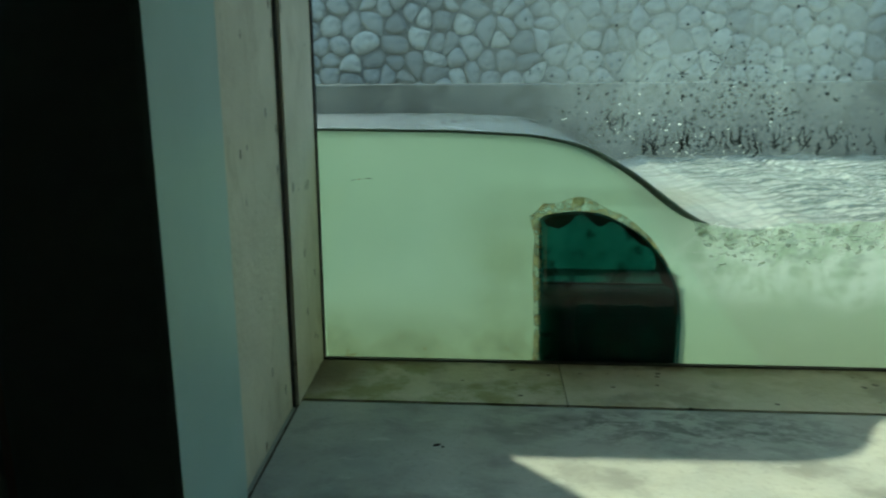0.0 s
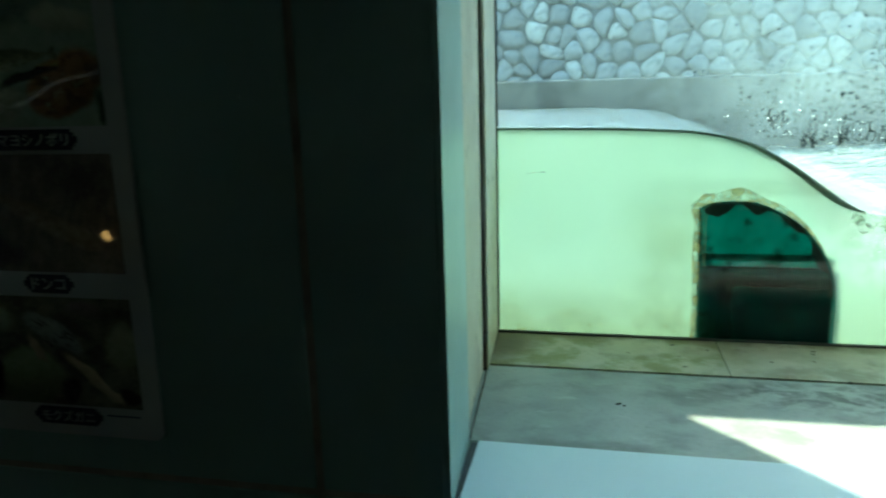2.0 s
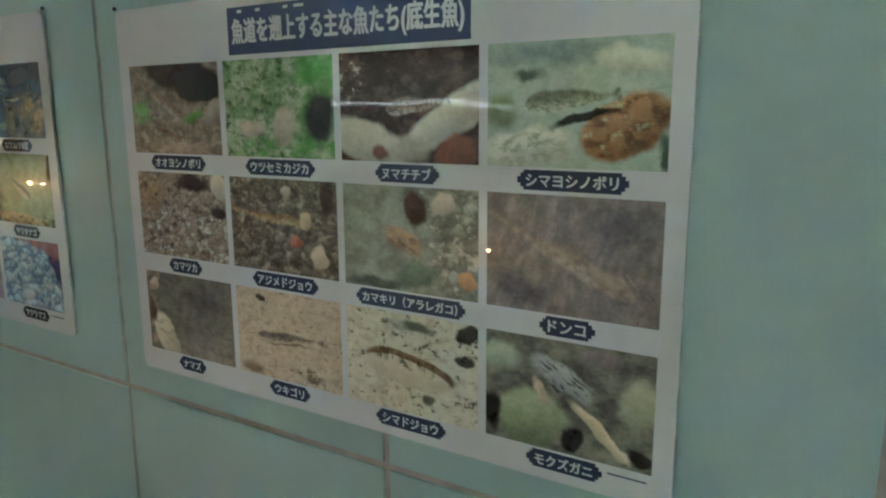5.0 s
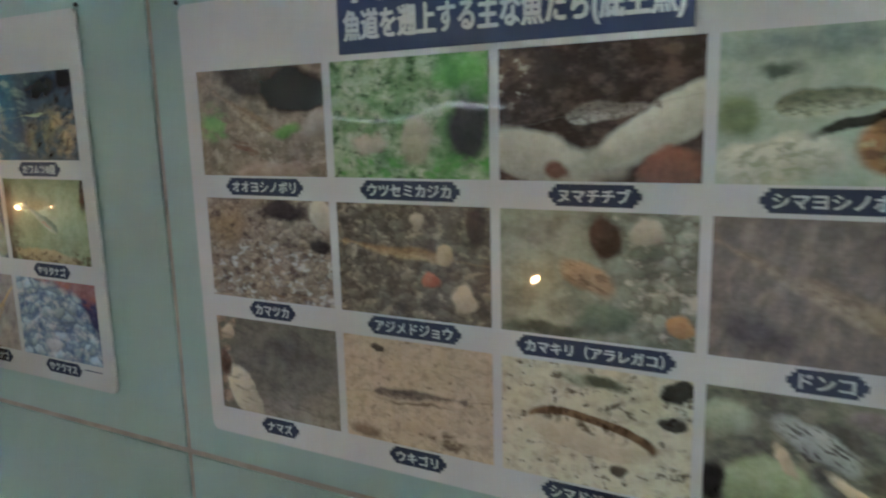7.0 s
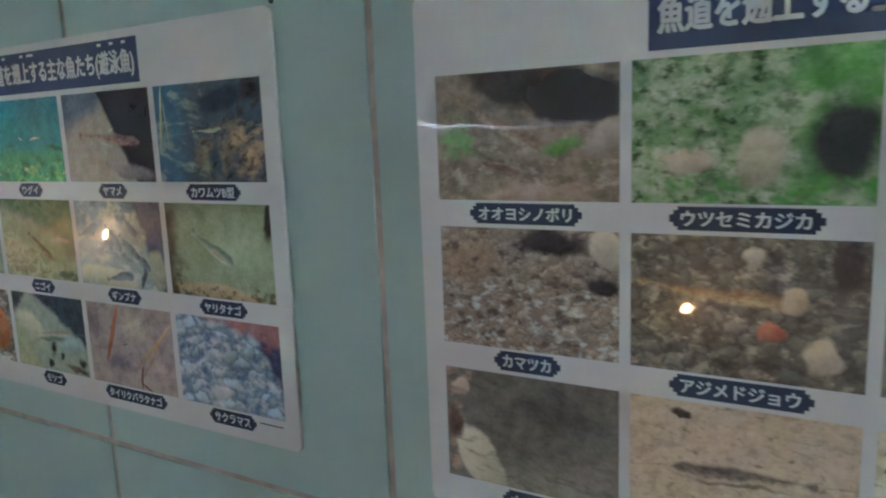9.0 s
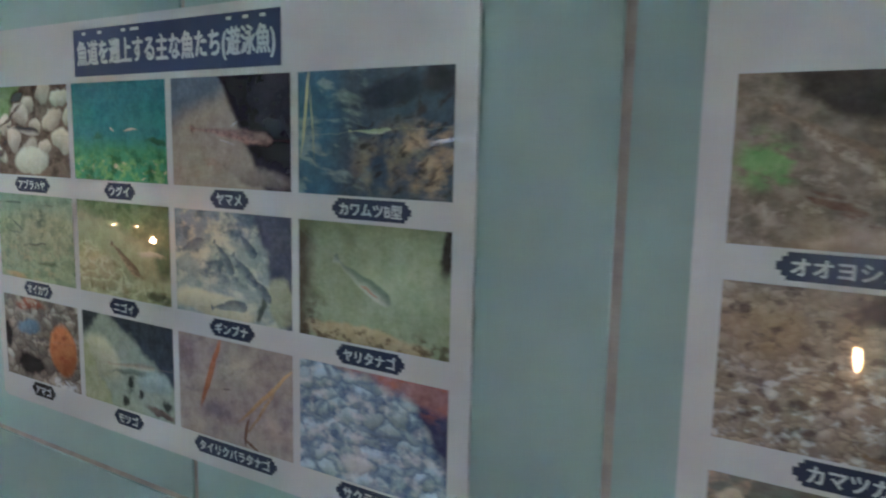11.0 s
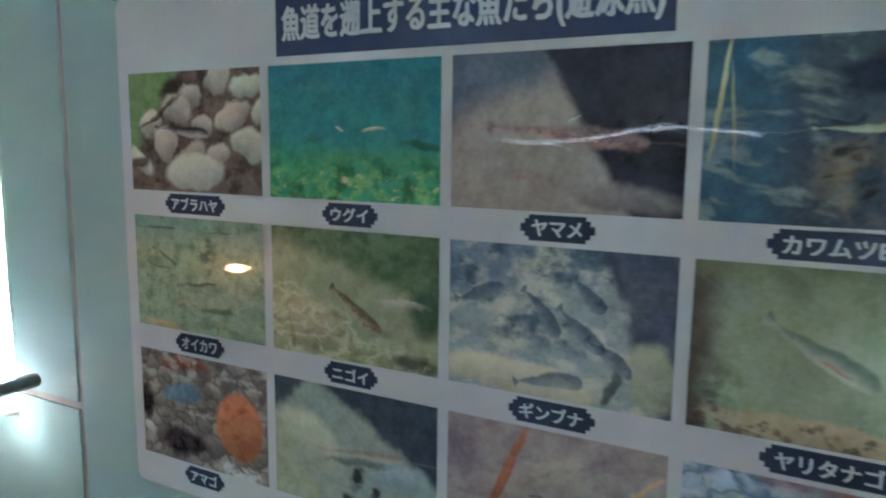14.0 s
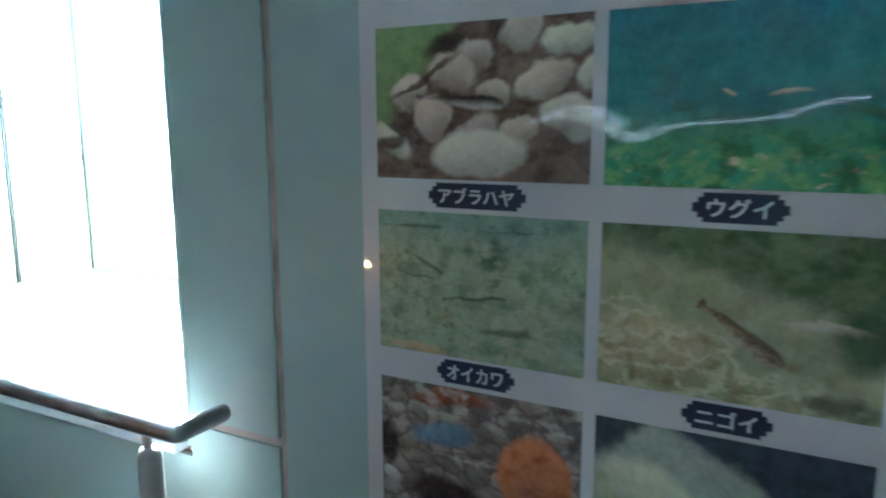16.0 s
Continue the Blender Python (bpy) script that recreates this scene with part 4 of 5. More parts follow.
def lettering(name, text, x, y, z, width, height, parent, material, bold=0.0005):
    """Flat letters centred on x, z and squeezed into the given width and height."""
    cu = bpy.data.curves.new(name, "FONT")
    cu.body, cu.align_x, cu.align_y, cu.resolution_u = text, "CENTER", "CENTER", 3
    cu.offset = 0.006
    ob = bpy.data.objects.new(name, cu)
    scene.collection.objects.link(ob)
    me = bpy.data.meshes.new_from_object(ob.evaluated_get(bpy.context.evaluated_depsgraph_get()))
    bpy.data.objects.remove(ob)
    co = np.array([q.co for q in me.vertices]) if len(me.vertices) else np.zeros((1, 3))
    lo, hi = co.min(0), co.max(0)
    sx, sz = width / max(1e-6, hi[0] - lo[0]), height / max(1e-6, hi[1] - lo[1])
    for q in me.vertices:
        q.co = ((q.co.x - (lo[0] + hi[0]) / 2) * sx, 0, (q.co.y - (lo[1] + hi[1]) / 2) * sz)
    if bold:  # heavier strokes: the same letters laid side by side
        bm = bmesh.new()
        for n, (dx, dz) in enumerate(((0, 0), (-bold, 0.4 * bold), (bold, -0.4 * bold), (0.3 * bold, bold))):
            start = len(bm.verts)
            bm.from_mesh(me)
            bm.verts.ensure_lookup_table()
            for q in bm.verts[start:]:
                q.co += Vector((dx, -0.00012 * n, dz))
        bm.to_mesh(me)
        bm.free()
    me.materials.clear()
    me.materials.append(material)
    return part(name, me, None, parent, at=pose(x, y, z))


def plate(width, height, y):
    """A name plate with stepped ends, as a flat outline."""
    w, h, s = width / 2, height / 2, height * 0.17
    o = [(-w, -h + 2 * s), (-w + s, -h + 2 * s), (-w + s, -h + s * 0.9), (-w + 2 * s, -h + s * 0.9), (-w + 2 * s, -h), (w - 2 * s, -h), (w - 2 * s, -h + s * 0.9), (w - s, -h + s * 0.9), (w - s, -h + 2 * s), (w, -h + 2 * s)]
    o = o + [(x, -z) for x, z in o[::-1]]
    bm = bmesh.new()
    bm.faces.new([bm.verts.new((x, 0, z)) for x, z in o])
    bmesh.ops.recalc_face_normals(bm, faces=bm.faces[:])
    return bm


def flat(width, height, cut=1):
    bm = bmesh.new()
    w, h = width / 2, height / 2
    bm.faces.new([bm.verts.new(v) for v in ((-w, 0, -h), (w, 0, -h), (w, 0, h), (-w, 0, h))])
    return bm


def poster(label, gx, gz, x0, x1, z0, z1, title, title_box, shots, captions, seed):
    """A laminated sheet with a title, twelve pictures and their names. gx, gz: the upper left picture's corner."""
    po = thing("poster", label, "poster", group="posters on the tiled wall", at=pose(gx, 0, gz))
    X, Z = lambda x: x - gx, lambda z: z - gz
    rim = []
    for cx, cz, a0 in ((X(x1) - 0.014, Z(z1) - 0.014, 0), (X(x0) + 0.014, Z(z1) - 0.014, 90), (X(x0) + 0.014, Z(z0) + 0.014, 180), (X(x1) - 0.014, Z(z0) + 0.014, 270)):
        rim += [(cx + 0.014 * math.cos(radians(a0 + q)), cz + 0.014 * math.sin(radians(a0 + q))) for q in (0, 22.5, 45, 67.5, 90)]
    sheet = prism(rim, -0.0085, -0.0035, "y")
    bmesh.ops.bevel(sheet, geom=[e for e in sheet.edges if abs(e.verts[0].co.y - e.verts[1].co.y) < 1e-6 and e.verts[0].co.y < -0.008], offset=0.0014, segments=2, affect="EDGES", profile=0.6)
    part("sheet", sheet, PAPER, po, "white glossy laminated sheet")
    for n, (x, z) in enumerate(((x0 - 0.003, z1 + 0.004), (x1 + 0.002, z1 + 0.004))):
        bm = bmesh.new()
        bmesh.ops.create_uvsphere(bm, u_segments=10, v_segments=6, radius=0.004)
        part("pin", bm, DARK, po, "dark pin", at=pose(X(x), -0.006, Z(z)))
    tx0, tx1, tz0, tz1 = title_box
    tw, th = tx1 - tx0, tz1 - tz0
    tp = part("title_panel", flat(tw, th), NAVY, po, "navy title panel", at=pose(X((tx0 + tx1) / 2), -0.0094, Z((tz0 + tz1) / 2)))
    lettering("lettering", title, 0, -0.0008, -0.004, tw * 0.955, th * 0.60, tp, WHITE_INK, 0.0012)
    for u in (-0.435, -0.345, -0.215, -0.155, 0.29, 0.36, 0.43):
        part("reading_aid", flat(tw * (0.045 if u == -0.155 else 0.022), th * 0.06), WHITE_INK, tp, at=pose(tw * u, -0.0008, th * 0.40))
    for n, shot in enumerate(shots):
        r, c = divmod(n, 4)
        cx, cz = c * CP + PW / 2, -r * RP - PH / 2
        part("photo", flat(PW, PH), shot(seed + n), po, "printed underwater photograph", at=pose(cx, -0.0094, cz))
        text, wide = captions[n]
        cap = part("name_plate", plate(wide, 0.0265, 0), SLATE, po, "dark slate blue name plate", at=pose(cx, -0.0096, cz - PH / 2 - 0.0165))
        lettering("lettering", text, 0, -0.0008, 0, wide - 0.026, 0.0165, cap, WHITE_INK)
    part("credit_line", flat(0.052, 0.0022), NAVY, po, at=pose(3 * CP + PW - 0.032, -0.0094, -2 * RP - PH - 0.012))
    return po



# the pictures of the bottom-living fish
def shaded_hollow(seed):
    k = Print("underwater_print").begin((112, 100, 84), seed)
    k.grain((82, 72, 58), 6, 0.42, 0.6, 0.8)
    k.grain((142, 128, 110), 9, 0.54, 0.66, 0.7, k.beyond(0.1, -1, -0.1))
    k.blob((50, 42, 38), 0.05, 0.55, 0.9, 0.32, -8, 0.35, 0.9)
    k.blob((34, 27, 26), 0.55, 0.36, 0.62, 0.30, -4, 0.3, 1.0, 0.25, 0.2)
    k.blob((128, 116, 102), 0.95, -0.02, 0.42, 0.2, 24, 0.35, 0.95)
    k.grain((88, 128, 70), 5, 0.45, 0.56, 0.9, k.area(-0.75, -0.02, 0.34, 0.3, 0, 0.7))
    k.fish((104, 84, 62), (152, 136, 114), -0.22, 0.1, 0.52, 0.13, -28, 0.85, 1, (78, 60, 46))
    k.blob((74, 112, 52), 0.42, -0.12, 0.3, 0.12, 6, 0.7, 0.9)
    k.fibre((86, 60, 46), 4, 4, -16, 0.5, 0.6, 0.75, k.area(-0.1, -0.36, 0.9, 0.14, -14, 0.6))
    k.blob((134, 114, 98), 0.1, -0.6, 0.9, 0.14, 6, 0.6, 0.75)
    return k.develop()


def mossy_rock(seed):
    k = Print("underwater_print").begin((118, 134, 102), seed)
    k.grain((146, 150, 124), 6, 0.5, 0.66, 0.85)
    k.grain((70, 104, 58), 4, 0.42, 0.60, 0.85)
    k.grain((52, 84, 46), 10, 0.5, 0.62, 0.7)
    k.grain((34, 52, 32), 9, 0.56, 0.64, 0.85, k.beyond(-1, 0.1, -0.45))
    k.blob((136, 130, 108), 0.1, -0.26, 0.24, 0.34, -24, 0.4, 0.85)
    k.blob((150, 136, 116), -0.48, -0.28, 0.3, 0.14, 12, 0.5, 0.8)
    k.blob((74, 138, 56), 0.72, 0.48, 0.5, 0.3, 0, 0.8, 0.9)
    k.grain((58, 108, 46), 4, 0.4, 0.6, 0.9, k.beyond(1, 0.05, 0.3, 0.25))
    k.blob((44, 46, 42), 0.74, -0.16, 0.36, 0.46, -6, 0.5, 1.0, 0.2, 0.15)
    k.grain((56, 112, 44), 7, 0.5, 0.62, 0.8, k.beyond(0, -1, 0.35))
    return k.develop()


def dark_ledge(seed):
    k = Print("underwater_print").begin((50, 38, 33), seed)
    k.grain((74, 58, 48), 7, 0.48, 0.62, 0.9)
    k.grain((150, 138, 120), 11, 0.57, 0.64, 0.8, k.area(-0.85, 0.35, 0.3, 0.4, 0, 0.7))
    k.blob((142, 138, 122), -0.55, -0.45, 0.75, 0.3, -18, 0.25, 1.0, 0.12)
    k.blob((146, 142, 126), 0.66, -0.12, 0.85, 0.26, 30, 0.25, 1.0, 0.12)
    k.blob((128, 126, 112), 0.05, -0.52, 0.4, 0.22, 0, 0.6, 0.9)
    k.fish((96, 84, 72), (140, 130, 116), 0.14, 0.02, 0.42, 0.14, 8, 1.0, -1, (56, 46, 40))
    k.blob((104, 62, 44), 0.76, -0.52, 0.34, 0.22, 12, 0.4, 0.95)
    k.blob((88, 52, 40), -0.38, -0.56, 0.2, 0.14, 0, 0.5, 0.9)
    return k.develop()


def banded_goby(seed):
    k = Print("underwater_print").begin((124, 136, 118), seed)
    k.blob((96, 112, 104), -0.2, 0.55, 1.2, 0.2, 0, 0.8, 0.9)
    k.blob((60, 72, 60), -0.5, 0.32, 0.24, 0.1, 0, 0.7, 0.9)
    k.blob((150, 152, 128), 0.62, 0.42, 0.5, 0.16, -10, 0.5, 0.9)
    k.blob((84, 98, 56), -0.85, -0.05, 0.28, 0.28, 0, 0.7, 0.8)
    k.blob((158, 162, 138), -0.5, -0.45, 0.66, 0.26, 10, 0.35, 0.95)
    k.grain((112, 118, 92), 13, 0.48, 0.58, 0.8, k.area(-0.5, -0.45, 0.6, 0.25, 10, 0.5))
    k.blob((128, 92, 54), 0.58, -0.22, 0.56, 0.36, 24, 0.25, 1.0, 0.15, 0.4)
    k.grain((70, 50, 34), 7, 0.5, 0.6, 0.8, k.area(0.58, -0.22, 0.54, 0.34, 24, 0.3))
    k.grain((172, 150, 104), 9, 0.58, 0.66, 0.7, k.area(0.5, -0.15, 0.5, 0.3, 24, 0.4))
    k.blob((32, 30, 26), 0.1, -0.12, 0.5, 0.07, 14, 0.5, 0.95)
    k.fish((84, 88, 62), (140, 146, 118), -0.05, 0.06, 0.5, 0.17, 6, 1.0, -1, (44, 46, 34))
    k.blob((40, 60, 48), 0.97, -0.5, 0.1, 0.24, 0, 0.5, 0.9)
    return k.develop()


def coarse_gravel(seed):
    k = Print("underwater_print").begin((124, 112, 98), seed)
    k.stones((78, 68, 62), 9, 0.6)
    k.grain((176, 164, 150), 11, 0.54, 0.64, 0.8, k.beyond(0, -1, -0.15))
    k.blob((122, 96, 66), -0.7, 0.3, 0.5, 0.4, 0, 0.8, 0.7)
    k.grain((62, 50, 48), 8, 0.54, 0.62, 0.8)
    k.blob((50, 42, 44), 0.3, 0.52, 0.5, 0.16, -8, 0.5, 0.95)
    k.blob((44, 40, 42), 0.86, 0.12, 0.24, 0.13, 0, 0.5, 0.95)
    k.blob((156, 146, 128), 0.9, 0.47, 0.2, 0.22, 0, 0.3, 0.95)
    k.fibre((92, 72, 52), 5, 4, -8, 0.5, 0.6, 0.8, k.area(0.2, -0.5, 0.8, 0.09, -8, 0.6))
    return k.develop()


def loach_gravel(seed):
    k = Print("underwater_print").begin((96, 88, 74), seed)
    k.stones((56, 48, 42), 6, 0.7)
    k.grain((134, 120, 98), 9, 0.55, 0.65, 0.8)
    k.grain((54, 46, 40), 7, 0.52, 0.62, 0.7)
    k.blob((58, 44, 38), 0.82, 0.42, 0.2, 0.26, 0, 0.5, 0.9)
    k.fish((126, 98, 62), (160, 134, 96), -0.18, 0.12, 0.66, 0.1, -5, 1.0, 1, (100, 74, 48))
    k.blob((156, 132, 98), 0.42, 0.12, 0.14, 0.13, 0, 0.4, 0.95)
    k.blob((158, 138, 114), 0.68, -0.36, 0.2, 0.17, 0, 0.3, 0.95)
    k.blob((146, 80, 56), 0.28, -0.2, 0.13, 0.1, 0, 0.4, 0.9)
    k.blob((150, 134, 112), 0.1, 0.5, 0.14, 0.08, 0, 0.5, 0.8)
    return k.develop()


def boulder_sculpin(seed):
    k = Print("underwater_print").begin((114, 118, 102), seed)
    k.grain((92, 94, 80), 4, 0.44, 0.62, 0.9)
    k.stones((66, 58, 50), 4.5, 0.7, k.beyond(1, 0.2, 0.25, 0.25))
    k.grain((160, 148, 130), 8, 0.56, 0.66, 0.8, k.beyond(1, 0.2, 0.2))
    k.blob((62, 42, 34), 0.12, 0.42, 0.22, 0.3, 10, 0.4, 0.95)
    k.blob((140, 112, 84), -0.05, -0.02, 0.36, 0.2, -20, 0.4, 0.85)
    k.fibre((82, 66, 50), 5, 3, -20, 0.5, 0.6, 0.7, k.area(-0.05, -0.02, 0.36, 0.2, -20, 0.5))
    k.blob((78, 90, 74), 0.15, -0.42, 0.42, 0.2, 8, 0.45, 0.9)
    k.blob((52, 56, 46), -0.45, -0.6, 0.7, 0.12, 4, 0.6, 0.85)
    k.blob((154, 112, 68), 0.86, -0.44, 0.16, 0.15, 0, 0.35, 0.9)
    k.blob((150, 138, 120), 0.5, 0.46, 0.2, 0.16, 0, 0.35, 0.85)
    return k.develop()


def hazy_sleeper(seed):
    k = Print("underwater_print").begin((92, 84, 80), seed)
    k.fibre((112, 102, 92), 3, 3, 70, 0.46, 0.66, 0.7)
    k.blob((70, 64, 68), 0.6, 0.35, 0.5, 0.4, 0, 0.9, 0.8)
    k.blob((66, 62, 66), -0.6, -0.4, 0.6, 0.26, -20, 0.8, 0.8)
    k.fish((112, 98, 82), (138, 124, 106), -0.1, 0.02, 0.95, 0.17, -25, 0.9, 1, (88, 76, 66))
    k.blob((126, 112, 96), 0.42, -0.18, 0.3, 0.14, -32, 0.6, 0.8)
    k.fibre((134, 120, 104), 4, 5, -50, 0.58, 0.66, 0.5, k.area(0.7, -0.35, 0.35, 0.3, 0, 0.8))
    return k.develop()


def catfish_stone(seed):
    k = Print("underwater_print").begin((88, 84, 76), seed)
    k.side((112, 104, 92), 0.3, -1, 0.15, 0.6, 0.8, 0.1)
    k.blob((70, 66, 62), 0.35, 0.3, 0.7, 0.3, 0, 0.9, 0.8)
    k.grain((142, 116, 96), 6, 0.46, 0.6, 0.9, k.beyond(-1, 0.15, 0.72, 0.1))
    k.blob((166, 148, 126), -0.58, -0.42, 0.27, 0.5, 28, 0.2, 0.95, 0.1)
    k.blob((70, 50, 42), -0.9, 0.0, 0.14, 0.24, 0, 0.5, 0.85)
    k.blob((150, 132, 112), -0.82, 0.42, 0.14, 0.14, 0, 0.4, 0.9)
    k.fibre((70, 66, 60), 3, 4, -6, 0.52, 0.66, 0.5)
    return k.develop()


def sandy_goby(seed):
    k = Print("underwater_print").begin((150, 134, 112), seed)
    k.grain((124, 108, 88), 12, 0.5, 0.62, 0.6)
    k.grain((96, 80, 64), 10, 0.6, 0.68, 0.8)
    k.blob((104, 86, 68), -0.72, -0.56, 0.3, 0.12, 0, 0.6, 0.85)
    k.grain((70, 56, 46), 6, 0.45, 0.56, 0.9, k.area(0.4, -0.5, 0.34, 0.17, 0, 0.6))
    k.blob((46, 40, 38), -0.55, 0.55, 0.12, 0.05, 10, 0.5, 0.9)
    k.blob((92, 78, 64), 0.0, -0.1, 0.6, 0.03, 4, 0.6, 0.7)
    k.fish((66, 58, 58), (110, 96, 84), 0.0, 0.0, 0.6, 0.1, 4, 1.0, -1, (36, 34, 38))
    return k.develop()


def striped_loach(seed):
    k = Print("underwater_print").begin((158, 150, 130), seed)
    k.grain((132, 120, 100), 10, 0.5, 0.62, 0.6)
    k.grain((64, 54, 44), 11, 0.6, 0.66, 0.95)
    k.blob((112, 116, 94), 0.0, 0.5, 0.4, 0.12, -6, 0.6, 0.7)
    k.blob((56, 60, 48), 0.14, 0.48, 0.3, 0.1, -14, 0.6, 0.85)
    k.blob((38, 38, 34), 0.85, 0.5, 0.2, 0.14, 10, 0.3, 0.95)
    k.blob((40, 36, 32), 0.82, 0.2, 0.16, 0.09, 0, 0.4, 0.9)
    k.blob((92, 70, 48), -0.02, -0.04, 0.74, 0.2, -8, 0.12, 0.95, 0.05)
    k.blob((152, 142, 120), -0.06, -0.12, 0.72, 0.19, -8, 0.12, 0.97, 0.05, 0.1)
    k.fibre((58, 44, 32), 9, 0.5, -8, 0.5, 0.58, 0.8, k.area(0.0, 0.03, 0.72, 0.12, -8, 0.4))
    k.blob((52, 42, 34), 0.32, -0.38, 0.1, 0.06, 0, 0.5, 0.85)
    return k.develop()


def mitten_crab(seed):
    k = Print("underwater_print").begin((96, 96, 82), seed)
    k.grain((60, 58, 54), 4, 0.44, 0.6, 0.85)
    k.blob((128, 136, 114), -0.8, 0.36, 0.34, 0.26, 0, 0.5, 0.9)
    k.blob((112, 122, 92), -0.42, -0.34, 0.48, 0.4, 0, 0.25, 1.0, 0.15, 0.5)
    k.blob((138, 140, 112), 0.86, 0.1, 0.3, 0.36, 0, 0.5, 0.85)
    k.blob((104, 92, 92), 0.4, 0.5, 0.3, 0.14, 0, 0.6, 0.8)
    k.blob((128, 132, 126), -0.05, 0.24, 0.5, 0.17, -32, 0.35, 0.95)
    k.fibre((58, 56, 54), 5, 4, -38, 0.52, 0.6, 0.9, k.area(0.0, 0.15, 0.6, 0.24, -34, 0.5))
    k.blob((160, 140, 112), 0.42, -0.32, 0.52, 0.1, -38, 0.3, 0.95)
    k.blob((152, 136, 112), -0.28, 0.0, 0.08, 0.24, 24, 0.4, 0.9)
    k.blob((34, 32, 32), 0.1, -0.5, 0.16, 0.2, 6, 0.4, 0.95, 0.2, 0.1)
    k.blob((36, 34, 34), -0.92, -0.35, 0.16, 0.3, 0, 0.5, 0.95, 0.2, 0.1)
    k.blob((40, 36, 34), 0.88, -0.5, 0.2, 0.1, -30, 0.4, 0.9, 0.2, 0.1)
    return k.develop()


# the pictures of the swimming fish
def pale_cobbles(seed):
    k = Print("underwater_print").begin((92, 76, 64), seed)
    k.grain((58, 46, 40), 4, 0.46, 0.6, 0.9)
    k.side((94, 114, 66), -0.78, 0.62, 0.5, 0.15, 0.95)
    for n in range(15):
        u, w = -0.85 + 0.42 * (n % 5) + 0.2 * (n // 5 % 2), 0.5 - 0.36 * (n // 5) + 0.1 * math.sin(n * 2.4)
        if u - w > -0.9:
            tone = 1 + 0.1 * math.sin(n * 5.1)
            k.blob((154 * tone, 138 * tone, 120 * tone), u, w, 0.24 + 0.05 * math.sin(n * 3.3), 0.17 + 0.03 * math.cos(n * 4.1), 22 * math.sin(n * 1.7), 0.3, 0.95, 0.22, 0.5)
    k.blob((166, 150, 132), 0.02, -0.42, 0.5, 0.24, 0, 0.25, 1.0, 0.15)
    k.blob((48, 38, 34), -0.3, 0.5, 0.26, 0.14, 24, 0.6, 0.85)
    k.blob((60, 46, 40), -0.5, 0.2, 0.5, 0.05, 34, 0.6, 0.85)
    k.blob((62, 46, 40), -0.84, -0.32, 0.28, 0.1, 22, 0.6, 0.85)
    k.fish((46, 40, 42), (150, 138, 126), -0.12, 0.0, 0.4, 0.08, -5, 1.1, 1)
    return k.develop()


def green_shallows(seed):
    k = Print("underwater_print").begin((38, 104, 104), seed)
    k.side((34, 96, 108), 0, 1, 0.15, 0.5, 0.9, 0.1)
    k.side((52, 118, 78), 0, -1, 0.0, 0.3, 0.95, 0.15)
    k.grain((92, 142, 74), 7, 0.48, 0.58, 0.9, k.beyond(0, -1, 0.16, 0.3))
    k.grain((30, 76, 44), 5, 0.52, 0.62, 0.9, k.beyond(0, -1, 0.1, 0.3))
    k.grain((166, 176, 116), 12, 0.6, 0.67, 0.9, k.beyond(0, -1, 0.3, 0.25))
    k.blob((40, 82, 56), 0.8, -0.12, 0.3, 0.06, 0, 0.6, 0.8)
    k.blob((40, 88, 66), -0.4, -0.08, 0.16, 0.06, 10, 0.7, 0.7)
    k.blob((150, 164, 136), -0.12, 0.03, 0.07, 0.026, -14, 0.7, 0.8, 0.08)
    k.blob((150, 162, 134), 0.28, 0.02, 0.17, 0.024, 2, 0.7, 0.8, 0.08)
    return k.develop()


def spotted_trout(seed):
    k = Print("underwater_print").begin((124, 114, 102), seed)
    k.side((72, 84, 100), -0.35, 0.92, 0.28, 0.35, 0.95, 0.15)
    k.side((38, 36, 44), 0.86, 0.5, 0.16, 0.08, 1.0, 0.12)
    k.blob((34, 32, 38), 0.8, -0.1, 0.7, 0.3, -8, 0.5, 0.95, 0.15, 0.1)
    k.blob((106, 96, 90), 0.5, -0.5, 0.8, 0.16, -10, 0.6, 0.85)
    k.grain((128, 84, 68), 6, 0.45, 0.62, 0.8, k.area(-0.5, -0.42, 0.5, 0.2, 0, 0.8))
    k.fish((116, 92, 86), (142, 104, 92), 0.08, -0.02, 0.66, 0.11, -5, 1.0, 1, (72, 58, 60))
    k.blob((150, 150, 150), 0.14, 0.1, 0.06, 0.012, 20, 0.5, 0.8)
    k.blob((140, 132, 128), 0.0, -0.14, 0.12, 0.02, -20, 0.5, 0.8)
    return k.develop()


